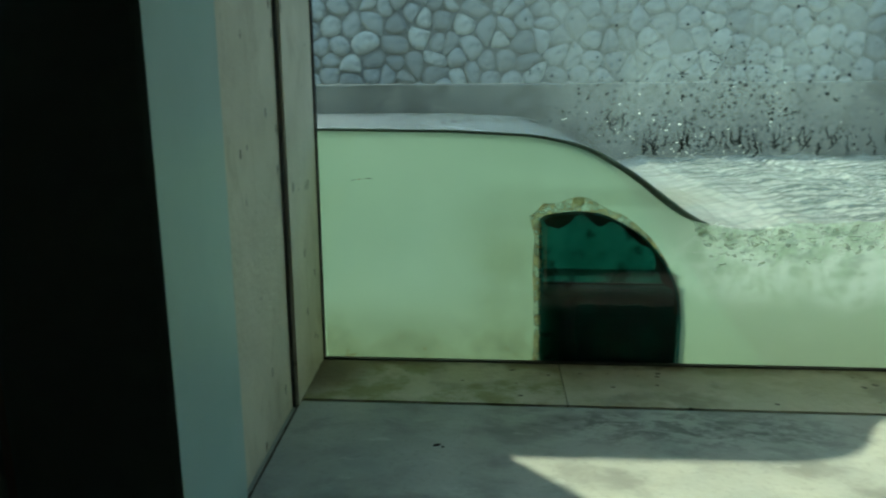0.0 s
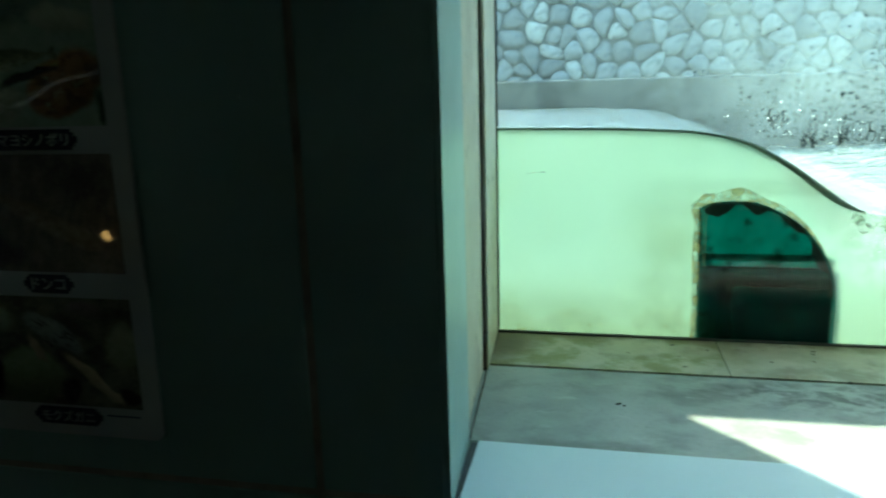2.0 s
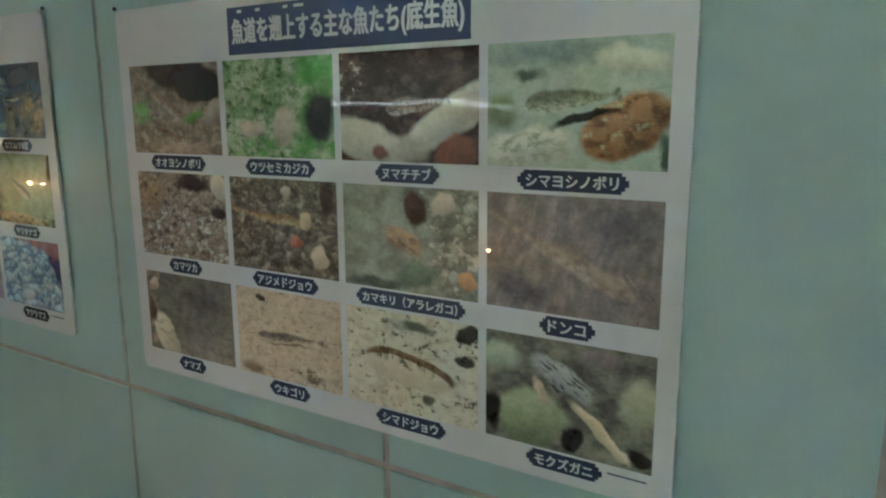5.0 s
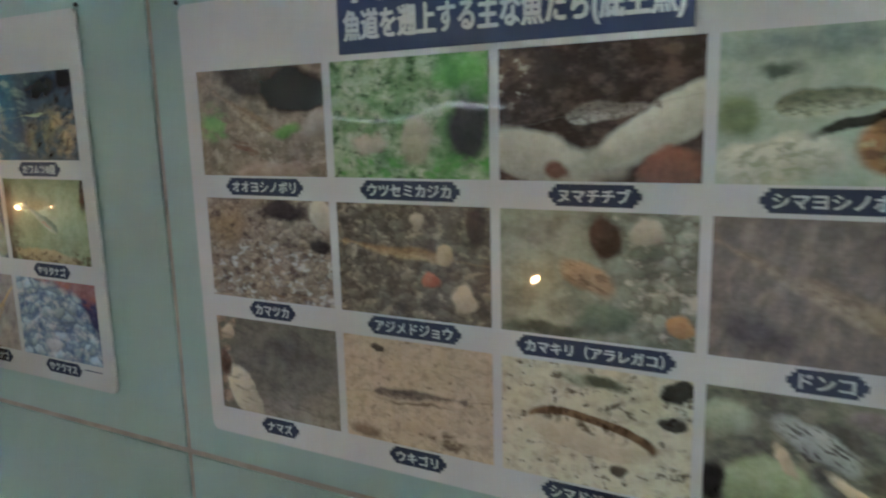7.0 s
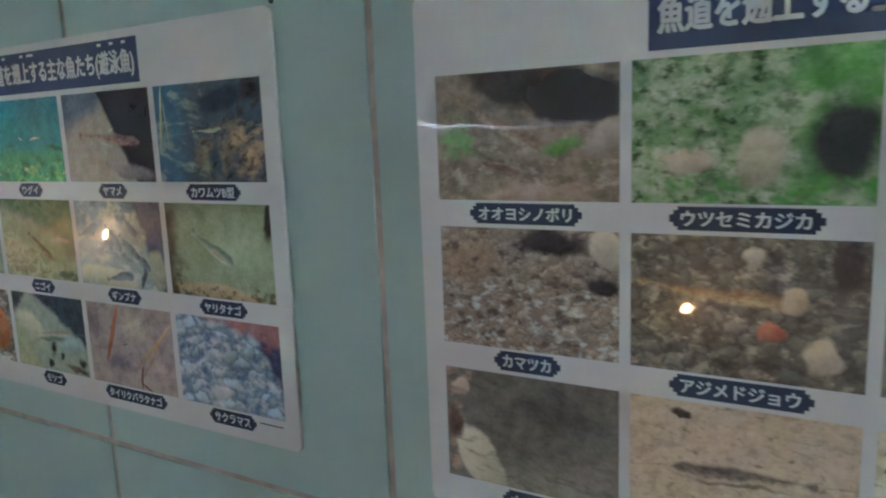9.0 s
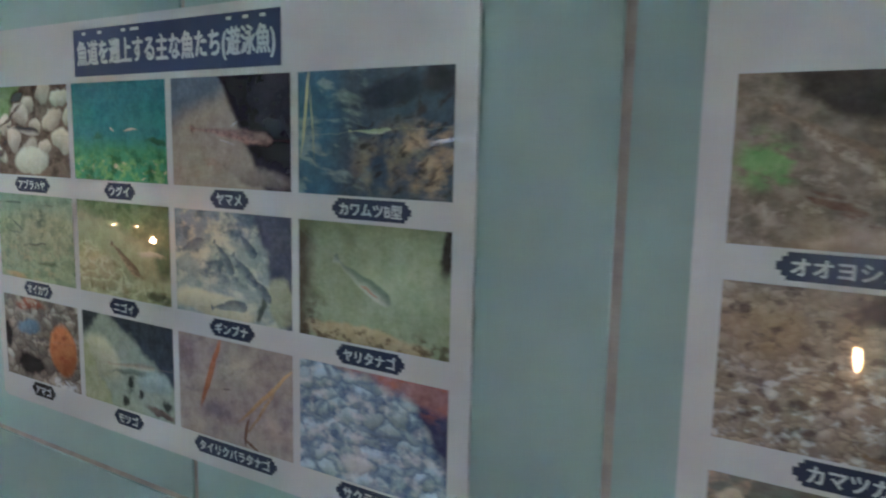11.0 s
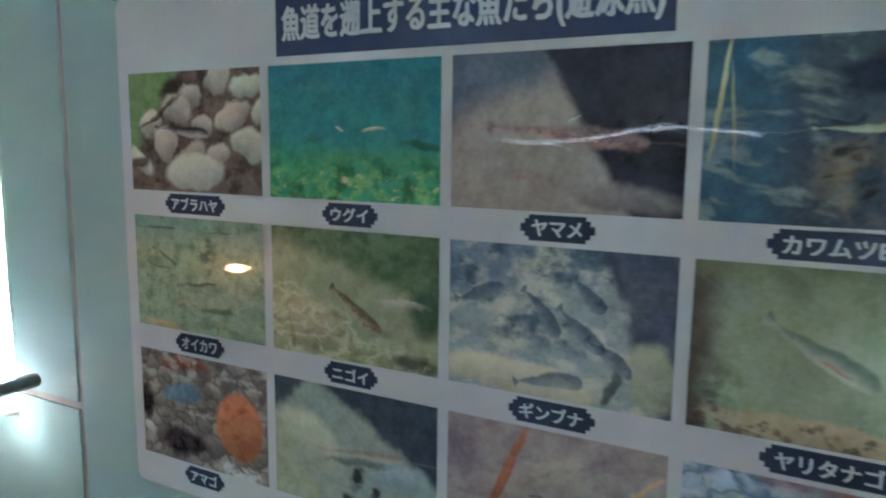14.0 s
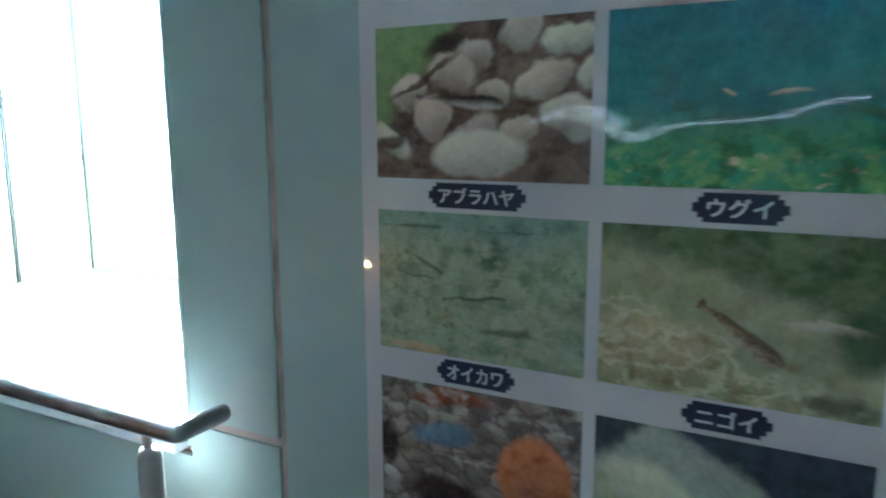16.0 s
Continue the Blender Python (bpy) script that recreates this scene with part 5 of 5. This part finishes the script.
def reed_roots(seed):
    k = Print("underwater_print").begin((50, 62, 72), seed)
    k.side((44, 78, 96), -1, 0.1, 0.25, 0.4, 0.9)
    k.fibre((104, 122, 116), 5, 0.35, 80, 0.54, 0.62, 0.6, k.beyond(-1, 0, -0.1, 0.3))
    k.grain((112, 100, 72), 3.4, 0.40, 0.62, 0.95, k.area(0.35, -0.25, 0.75, 0.45, 20, 0.5))
    k.grain((150, 122, 86), 4.6, 0.44, 0.64, 0.95, k.area(0.75, -0.2, 0.45, 0.55, 0, 0.5))
    k.fibre((40, 38, 36), 5, 2.2, 30, 0.52, 0.66, 0.8, k.beyond(1, -0.3, -0.25))
    k.blob((34, 40, 54), 0.25, 0.42, 0.6, 0.2, 14, 0.6, 0.95, 0.2, 0.2)
    k.blob((40, 38, 40), 0.85, 0.52, 0.3, 0.2, -10, 0.6, 0.95, 0.2, 0.2)
    k.blob((150, 152, 112), -0.9, 0.22, 0.025, 0.6, -8, 0.5, 0.9, 0.05)
    k.blob((132, 140, 104), -0.8, 0.1, 0.015, 0.5, 4, 0.5, 0.7, 0.05)
    k.fish((124, 138, 104), (150, 158, 128), 0.0, 0.02, 0.26, 0.04, 4, 0.85, 1)
    return k.develop()


def sandy_minnows(seed):
    k = Print("underwater_print").begin((114, 126, 98), seed)
    k.grain((84, 102, 80), 6, 0.47, 0.62, 0.85)
    k.grain((132, 128, 98), 8, 0.52, 0.66, 0.7, k.beyond(0, -1, -0.1, 0.4))
    k.side((84, 112, 100), 0, 1, 0.2, 0.4, 0.7)
    k.grain((66, 84, 64), 11, 0.60, 0.68, 0.6)
    k.grain((50, 72, 60), 7, 0.42, 0.56, 0.9, k.area(0.1, 0.32, 0.28, 0.2, 0, 0.6))
    k.fish((42, 54, 46), (96, 104, 84), 0.02, -0.1, 0.28, 0.04, 5, 0.95, 1)
    k.fish((52, 68, 58), (90, 102, 86), -0.5, 0.18, 0.2, 0.04, -26, 0.9, 1)
    k.fish((50, 66, 60), (86, 100, 88), -0.6, 0.52, 0.28, 0.035, 2, 0.85, 1)
    k.fish((58, 74, 62), (92, 104, 86), -0.6, 0.06, 0.2, 0.025, -8, 0.8, 1)
    k.fish((56, 74, 64), (92, 104, 88), 0.35, 0.52, 0.2, 0.03, 4, 0.8, 1)
    k.blob((150, 124, 84), -0.6, -0.62, 0.4, 0.07, -10, 0.7, 0.8)
    k.blob((64, 76, 56), 0.3, -0.38, 0.4, 0.05, 0, 0.7, 0.7)
    return k.develop()


def sunlit_sand(seed):
    k = Print("underwater_print").begin((116, 118, 86), seed)
    k.blob((146, 132, 96), -0.6, -0.3, 0.75, 0.4, 0, 0.7, 0.9)
    k.net((180, 160, 118), 4.0, 0.16, 0.6, k.beyond(-0.4, -1, 0.08, 0.25))
    k.grain((98, 88, 58), 8, 0.52, 0.64, 0.7, k.beyond(-0.2, -1, 0.0, 0.3))
    k.side((74, 92, 58), 0.2, 1, 0.2, 0.2, 0.9)
    k.grain((52, 72, 44), 5, 0.46, 0.6, 0.85, k.beyond(0.3, 1, 0.2, 0.2))
    k.blob((50, 70, 46), 0.92, -0.05, 0.34, 0.34, 10, 0.6, 0.95)
    k.blob((148, 142, 118), 0.62, 0.0, 0.34, 0.06, -4, 0.6, 0.75)
    k.grain((44, 50, 36), 6, 0.42, 0.56, 0.9, k.area(0.75, -0.56, 0.4, 0.13, 0, 0.6))
    k.fish((80, 66, 48), (134, 116, 86), 0.08, -0.12, 0.34, 0.10, -34, 1.1, 1, (58, 50, 38))
    return k.develop()


def carp_school(seed):
    k = Print("underwater_print").begin((112, 122, 120), seed)
    k.side((84, 98, 112), -0.2, 1, 0.2, 0.3, 0.85)
    k.grain((156, 156, 138), 4, 0.48, 0.6, 0.9)
    k.grain((56, 72, 84), 4.4, 0.50, 0.60, 0.95, k.beyond(0.1, 1, -0.3, 0.2))
    k.blob((158, 150, 124), -0.35, -0.52, 0.9, 0.2, -6, 0.35, 0.95)
    k.side((58, 62, 78), 0.94, 0.34, 0.55, 0.12, 0.95)
    k.blob((128, 130, 106), 0.86, -0.36, 0.28, 0.36, 10, 0.4, 0.95)
    k.blob((60, 68, 62), 0.5, -0.48, 0.06, 0.3, -24, 0.5, 0.85)
    for u, w, turn, long in ((-0.7, 0.2, 18, 0.24), (-0.1, 0.08, -48, 0.24), (0.26, -0.04, -38, 0.26), (0.5, -0.22, -34, 0.22), (-0.02, -0.5, 8, 0.3), (0.3, 0.28, -50, 0.18)):
        k.fish((50, 62, 78), (92, 104, 108), u, w, long, 0.10, turn, 0.9, 1)
    return k.develop()


def bitterling(seed):
    k = Print("underwater_print").begin((112, 122, 94), seed)
    k.blob((130, 146, 118), 0.42, -0.05, 0.75, 0.5, 0, 0.9, 0.9)
    k.side((70, 60, 48), -1, 0.05, 0.66, 0.3, 0.9)
    k.side((88, 96, 66), 0, 1, 0.4, 0.3, 0.7)
    k.blob((46, 40, 36), 0.98, 0.45, 0.12, 0.34, -14, 0.4, 0.95, 0.15, 0.1)
    k.grain((54, 42, 34), 5, 0.44, 0.58, 0.9, k.area(-0.85, -0.36, 0.36, 0.28, 0, 0.6))
    k.blob((134, 120, 88), -0.05, -0.62, 0.95, 0.2, -4, 0.3, 0.95)
    k.grain((64, 54, 40), 9, 0.52, 0.6, 0.85, k.beyond(0, -1, 0.42, 0.12))
    k.fish((70, 88, 78), (150, 156, 136), -0.08, 0.02, 0.42, 0.13, -30, 0.95, 1)
    k.blob((140, 90, 70), -0.02, -0.08, 0.16, 0.02, -30, 0.5, 0.6)
    return k.develop()


def bright_pebbles(seed):
    k = Print("underwater_print").begin((116, 108, 98), seed)
    k.stones((62, 52, 48), 4.5, 0.8, None, 0.6)
    k.blob((112, 62, 44), -0.25, 0.56, 0.5, 0.12, 0, 0.5, 0.9)
    k.grain((150, 146, 132), 7, 0.5, 0.62, 0.7, k.beyond(0, 1, 0.2, 0.2))
    k.blob((78, 104, 124), -0.35, 0.18, 0.4, 0.16, 6, 0.5, 0.85)
    k.blob((158, 92, 50), 0.58, -0.08, 0.4, 0.44, 6, 0.25, 0.97, 0.15, 0.5)
    k.grain((120, 62, 36), 6, 0.5, 0.64, 0.8, k.area(0.58, -0.08, 0.38, 0.42, 6, 0.4))
    k.blob((44, 36, 38), -0.3, -0.42, 0.5, 0.2, 0, 0.5, 0.9)
    k.blob((38, 34, 36), -0.92, 0.0, 0.18, 0.3, 0, 0.5, 0.85)
    k.fish((84, 80, 76), (150, 140, 126), -0.1, 0.0, 0.34, 0.08, 4, 0.95, 1, (48, 46, 50))
    k.grain((186, 176, 160), 7, 0.45, 0.54, 0.95, k.area(0.55, -0.62, 0.5, 0.14, 0, 0.5))
    k.blob((170, 160, 146), -0.86, -0.32, 0.12, 0.1, 0, 0.4, 0.9)
    return k.develop()


def blurred_boulder(seed):
    k = Print("underwater_print").begin((112, 122, 110), seed)
    k.side((46, 54, 64), 0.5, 0.86, 0.3, 0.15, 0.97)
    k.side((40, 46, 54), -0.7, 0.7, 0.8, 0.15, 0.9)
    k.blob((142, 146, 122), -0.55, 0.02, 0.55, 0.36, -24, 0.4, 0.95, 0.12)
    k.blob((116, 134, 134), 0.62, -0.16, 0.5, 0.22, 0, 0.6, 0.9)
    k.side((124, 128, 98), -0.8, -0.6, 0.6, 0.1, 0.9)
    k.blob((70, 84, 76), 0.05, -0.1, 0.6, 0.05, 6, 0.7, 0.7)
    k.fish((112, 100, 86), (146, 138, 118), 0.12, 0.0, 0.5, 0.07, 5, 0.85, 1)
    for u, w, r in ((0.05, -0.24, 0.12), (-0.02, -0.46, 0.11), (0.32, -0.34, 0.09), (0.85, -0.46, 0.12)):
        k.blob((34, 38, 38), u, w, r * 1.1, r, 20, 0.7, 0.9, 0.35, 0.1)
    k.blob((76, 62, 56), 0.72, -0.58, 0.4, 0.08, -10, 0.5, 0.9)
    return k.develop()


def mauve_twigs(seed):
    k = Print("underwater_print").begin((124, 114, 108), seed)
    k.blob((150, 144, 128), 0.1, 0.3, 0.4, 0.3, 0, 0.8, 0.85)
    k.blob((86, 78, 94), -0.3, -0.3, 0.5, 0.2, 0, 0.9, 0.8)
    k.blob((96, 80, 86), -0.85, 0.35, 0.3, 0.4, 0, 0.9, 0.8)
    k.blob((140, 124, 116), 0.75, -0.35, 0.4, 0.3, 0, 0.8, 0.8)
    k.fibre((104, 94, 96), 3, 2, 30, 0.5, 0.66, 0.6)
    k.blob((134, 82, 54), -0.4, 0.2, 0.06, 0.62, -22, 0.4, 0.95, 0.06)
    k.blob((150, 120, 82), 0.56, 0.08, 0.035, 0.75, -48, 0.4, 0.9, 0.08)
    k.blob((134, 108, 76), 0.5, -0.12, 0.025, 0.55, -36, 0.4, 0.85, 0.08)
    k.blob((84, 60, 46), 0.24, -0.45, 0.03, 0.24, -8, 0.4, 0.9, 0.1)
    k.blob((80, 58, 46), 0.34, -0.62, 0.2, 0.03, -34, 0.4, 0.85, 0.1)
    k.fish((70, 62, 62), (110, 100, 96), -0.12, 0.02, 0.08, 0.03, 10, 0.8, 1)
    return k.develop()


def blue_cobbles(seed):
    k = Print("underwater_print").begin((124, 144, 160), seed)
    k.stones((58, 76, 108), 3.6, 0.85, None, 0.5, 1.6)
    k.grain((176, 186, 188), 6, 0.52, 0.64, 0.75)
    k.grain((54, 72, 106), 5, 0.53, 0.62, 0.7)
    k.side((50, 48, 78), 0.86, 0.5, 0.66, 0.15, 0.95)
    k.side((124, 84, 82), 0.25, 0.97, 0.5, 0.15, 0.85)
    k.grain((136, 80, 64), 5, 0.5, 0.6, 0.8, k.beyond(0.4, 0.9, 0.5, 0.15))
    k.blob((84, 100, 120), 0.15, 0.02, 0.5, 0.05, -3, 0.5, 0.8)
    k.blob((178, 186, 186), -0.15, -0.42, 0.3, 0.14, 0, 0.5, 0.7)
    return k.develop()


bottom = [shaded_hollow, mossy_rock, dark_ledge, banded_goby, coarse_gravel, loach_gravel, boulder_sculpin, hazy_sleeper, catfish_stone, sandy_goby, striped_loach, mitten_crab]
swimming = [pale_cobbles, green_shallows, spotted_trout, reed_roots, sandy_minnows, sunlit_sand, carp_school, bitterling, bright_pebbles, blurred_boulder, mauve_twigs, blue_cobbles]
bottom_names = [("オオヨシノボリ", 0.150), ("ウツセミカジカ", 0.155), ("ヌマチチブ", 0.112), ("シマヨシノボリ", 0.150), ("カマツカ", 0.092), ("アジメドジョウ", 0.150), ("カマキリ（アラレガコ）", 0.198), ("ドンコ", 0.078),
                ("ナマズ", 0.076), ("ウキゴリ", 0.094), ("シマドジョウ", 0.130), ("モクズガニ", 0.110)]
swim_names = [("アブラハヤ", 0.111), ("ウグイ", 0.079), ("ヤマメ", 0.078), ("カワムツB型", 0.124), ("オイカワ", 0.092), ("ニゴイ", 0.078), ("ギンブナ", 0.094), ("ヤリタナゴ", 0.110), ("アマゴ", 0.076), ("モツゴ", 0.078), ("タイリクバラタナゴ", 0.176), ("サクラマス", 0.110)]
TITLE = "魚道を遡上する主な魚たち"
poster("white laminated poster of twelve bottom-living fish pictures, pinned on tiles", -1.0, 1.6, -1.031, 0.026, 1.010, 1.702,
       TITLE + "(底生魚)", (-0.729, -0.266, 1.608, 1.683), bottom, bottom_names, 1)
poster("white laminated poster of twelve swimming fish pictures, pinned on tiles", -2.303, 1.622, -2.325, -1.274, 1.029, 1.722,
       TITLE + "(遊泳魚)", (-2.036, -1.572, 1.632, 1.707), swimming, swim_names, 31)

# ---------------------------------------------------------------- handrail before the second window
rail = thing("handrail", "brushed steel handrail on slim posts before the window", "handrail", at=pose(-2.636, -0.10, 0.026))
bar = [(-3.0, 0, 1.122), (-1.0, 0, 1.122)] + [(0.084 + 0.008 * math.sin(a), 0.008 - 0.008 * math.cos(a), 1.122) for a in np.linspace(0, math.pi / 2, 5)] + [(0.092, 0.074, 1.122)]
bar_r = [0.0122] * (len(bar))
part("top_bar", tube(bar + [(0.092, 0.080, 1.122), (0.092, 0.083, 1.122)], bar_r + [0.0105, 0.005], 18), STEEL, rail, "round brushed steel bar")
for px in (0.024, -0.95, -1.9, -2.85):
    part("post", tube([(px, 0.012, 0.0), (px, 0.012, 0.02), (px, 0.012, 1.076), (px, 0.012, 1.084), (px, 0.012, 1.087)], [0.0155, 0.0155, 0.0155, 0.0125, 0.006], 20), STEEL, rail)
    part("neck", tube([(px, 0.012, 1.07), (px, 0.008, 1.112)], 0.0065, 10), STEEL, rail)
    part("base_plate", tube([(px, 0.012, 0.0), (px, 0.012, 0.006), (px, 0.012, 0.009)], [0.042, 0.042, 0.038], 24), STEEL, rail)

# ---------------------------------------------------------------- lamps behind the camera, seen mirrored in the posters
COOL, WARM = glow("cool_diffuser", (0.86, 1.0, 1.05), LAMP), glow("warm_bulb", (1.0, 0.55, 0.20), BULB)
LINE = glow("white_tube", (0.95, 1.0, 0.98), TUBE)


def ceiling_light(x, y):
    li = thing("ceiling_light", "round white recessed ceiling light, switched on", "ceiling light", group="ceiling lights", at=pose(x, y, RZ1))
    part("frame", tube([(0, 0, 0), (0, 0, -0.02), (0, 0, -0.025)], [0.12, 0.12, 0.105], 28), LEDGE, li)
    part("diffuser", tube([(0, 0, -0.0255), (0, 0, -0.032), (0, 0, -0.036)], [0.10, 0.095, 0.05], 28), COOL, li, "glowing white diffuser")
    return li


lamp = ceiling_light(-2.95, -1.9)
for x, y in ((-2.45, -1.9), (-5.2, -1.9), (-0.2, -1.9), (0.3, -1.9)):
    copy_thing(lamp, pose(x, y, RZ1))
tube_lamp = thing("tube_light", "slim white tube light on the rear wall", "wall light", at=pose(-2.6, RY0, 1.57))
part("holder", box(-0.8, 0.8, 0.0, 0.03, -0.02, 0.02, 0.004), LEDGE, tube_lamp)
part("tube", tube([(-0.77, 0.045, 0), (0.77, 0.045, 0)], 0.0035, 12), LINE, tube_lamp, "glowing white tube")
table = thing("display_table", "long low dark display table at the rear wall", "table", at=pose(-5.9, RY0 + 0.3, 0))
part("top", box(-0.9, 0.9, -0.28, 0.28, 0.66, 0.70, 0.004), DARK, table)
for x in (-0.82, 0.82):
    for y in (-0.22, 0.22):
        part("leg", box(x - 0.03, x + 0.03, y - 0.03, y + 0.03, 0, 0.66, 0.003), DARK, table)


def bulb(x, y, z0):
    b = thing("display_lamp", "small warm display bulb on a short dark stem, lit", "lamp", group="display lamps", at=pose(x, y, z0))
    part("stem", tube([(0, 0, 0), (0, 0, 0.006), (0, 0, 0.0061), (0, 0, 0.11)], [0.035, 0.035, 0.006, 0.006], 12), DARK, b)
    bm = bmesh.new()
    bmesh.ops.create_uvsphere(bm, u_segments=14, v_segments=10, radius=0.011)
    part("globe", bm, WARM, b, "glowing warm glass bulb", at=pose(0, 0, 0.13))
    return b


first = bulb(-6.1, RY0 + 0.35, 0.70)
for x, y in ((-6.55, RY0 + 0.4),):
    copy_thing(first, pose(x, y, 0.70))


def lamp_stand(x, y, top):
    stand = thing("lamp_stand", "slim dark stand carrying a small warm bulb", "stand", group="lamp stands", at=pose(x, y, 0))
    part("base", tube([(0, 0, 0), (0, 0, 0.02), (0, 0, 0.022)], [0.14, 0.14, 0.1], 24), DARK, stand)
    part("pole", tube([(0, 0, 0.02), (0, 0, top)], 0.012, 12), DARK, stand)
    part("plate", tube([(0, 0, top - 0.01), (0, 0, top)], 0.05, 20), DARK, stand)
    copy_thing(first, pose(x, y, top))


lamp_stand(-2.86, -0.79, 1.08)
lamp_stand(-0.88, -1.19, 0.93)

# ---------------------------------------------------------------- tiles, one by one
ROWS = ((0.0, 0.05), (0.05, 0.948), (0.948, 1.847), (1.847, RZ1))
G = 0.006


def tile_panel(x0, x1, z0, z1):
    part("tile", box(-(x1 - x0) / 2 + G, (x1 - x0) / 2 - G, 0.0, 0.0115, -(z1 - z0) / 2 + G, (z1 - z0) / 2 - G, 0.002), TILE, wall, at=pose((x0 + x1) / 2, 0, (z0 + z1) / 2))


edges = (RX0, -6.6, -5.9, -5.22) + JOINTS + (2.3, RX1)
corner = [(-3.15 + G, 0.05 + G), (-2.465 - G, 0.05 + G), (-2.465 - G, 1.110 - G), (-2.634, 1.110 - G), (-2.634, 1.056), (-3.15 + G, 1.056)]
part("tile", prism(corner, 0.0, 0.0115, "y"), TILE, wall)
for x0, x1 in zip(edges, edges[1:]):
    for z0, z1 in ROWS:
        if x0 == -3.15 and z1 < 1.0 and z0 > 0.01:
            continue
        for sx0, sx1, sz0, sz1 in ((x0, x1, z0, z1),):
            cut = None
            for f0, o0, f1, o1, sill in WIN:
                if sx1 > f0 + 0.01 and sx0 < f1 - 0.01:
                    cut = (f0, f1, sill)
            if cut is None:
                tile_panel(sx0, sx1, sz0, sz1)
                continue
            f0, f1, sill = cut
            e0, e1, es, et = f0 + G - 0.004, f1 - G + 0.004, sill - 0.045 + G, WIN_TOP - G + 0.004
            if f0 < 0:
                es2 = 1.110
            else:
                es2 = 0.948
            if sx0 < f0 - 0.02:  # beside the opening
                for q0, q1 in ((sz0, min(sz1, es2)), (max(sz0, es2), sz1)):
                    if q1 - q0 > 0.03:
                        tile_panel(sx0, e0, q0, q1)
            if sx1 > f1 + 0.02:
                for q0, q1 in ((max(sz0, es2), sz1),) if f0 < 0 else ((sz0, min(sz1, es2)), (max(sz0, es2), sz1)):
                    if q1 - q0 > 0.03:
                        tile_panel(e1, sx1, q0, q1)
            m0, m1 = max(sx0, e0), min(sx1, e1)
            if m1 - m0 > 0.03:
                if min(sz1, es) - sz0 > 0.03 and not (x0 == -3.15 and sz0 > 0.9):
                    tile_panel(m0, m1, sz0, min(sz1, es))
                if sz1 - max(sz0, et) > 0.03:
                    tile_panel(m0, m1, max(sz0, et), sz1)
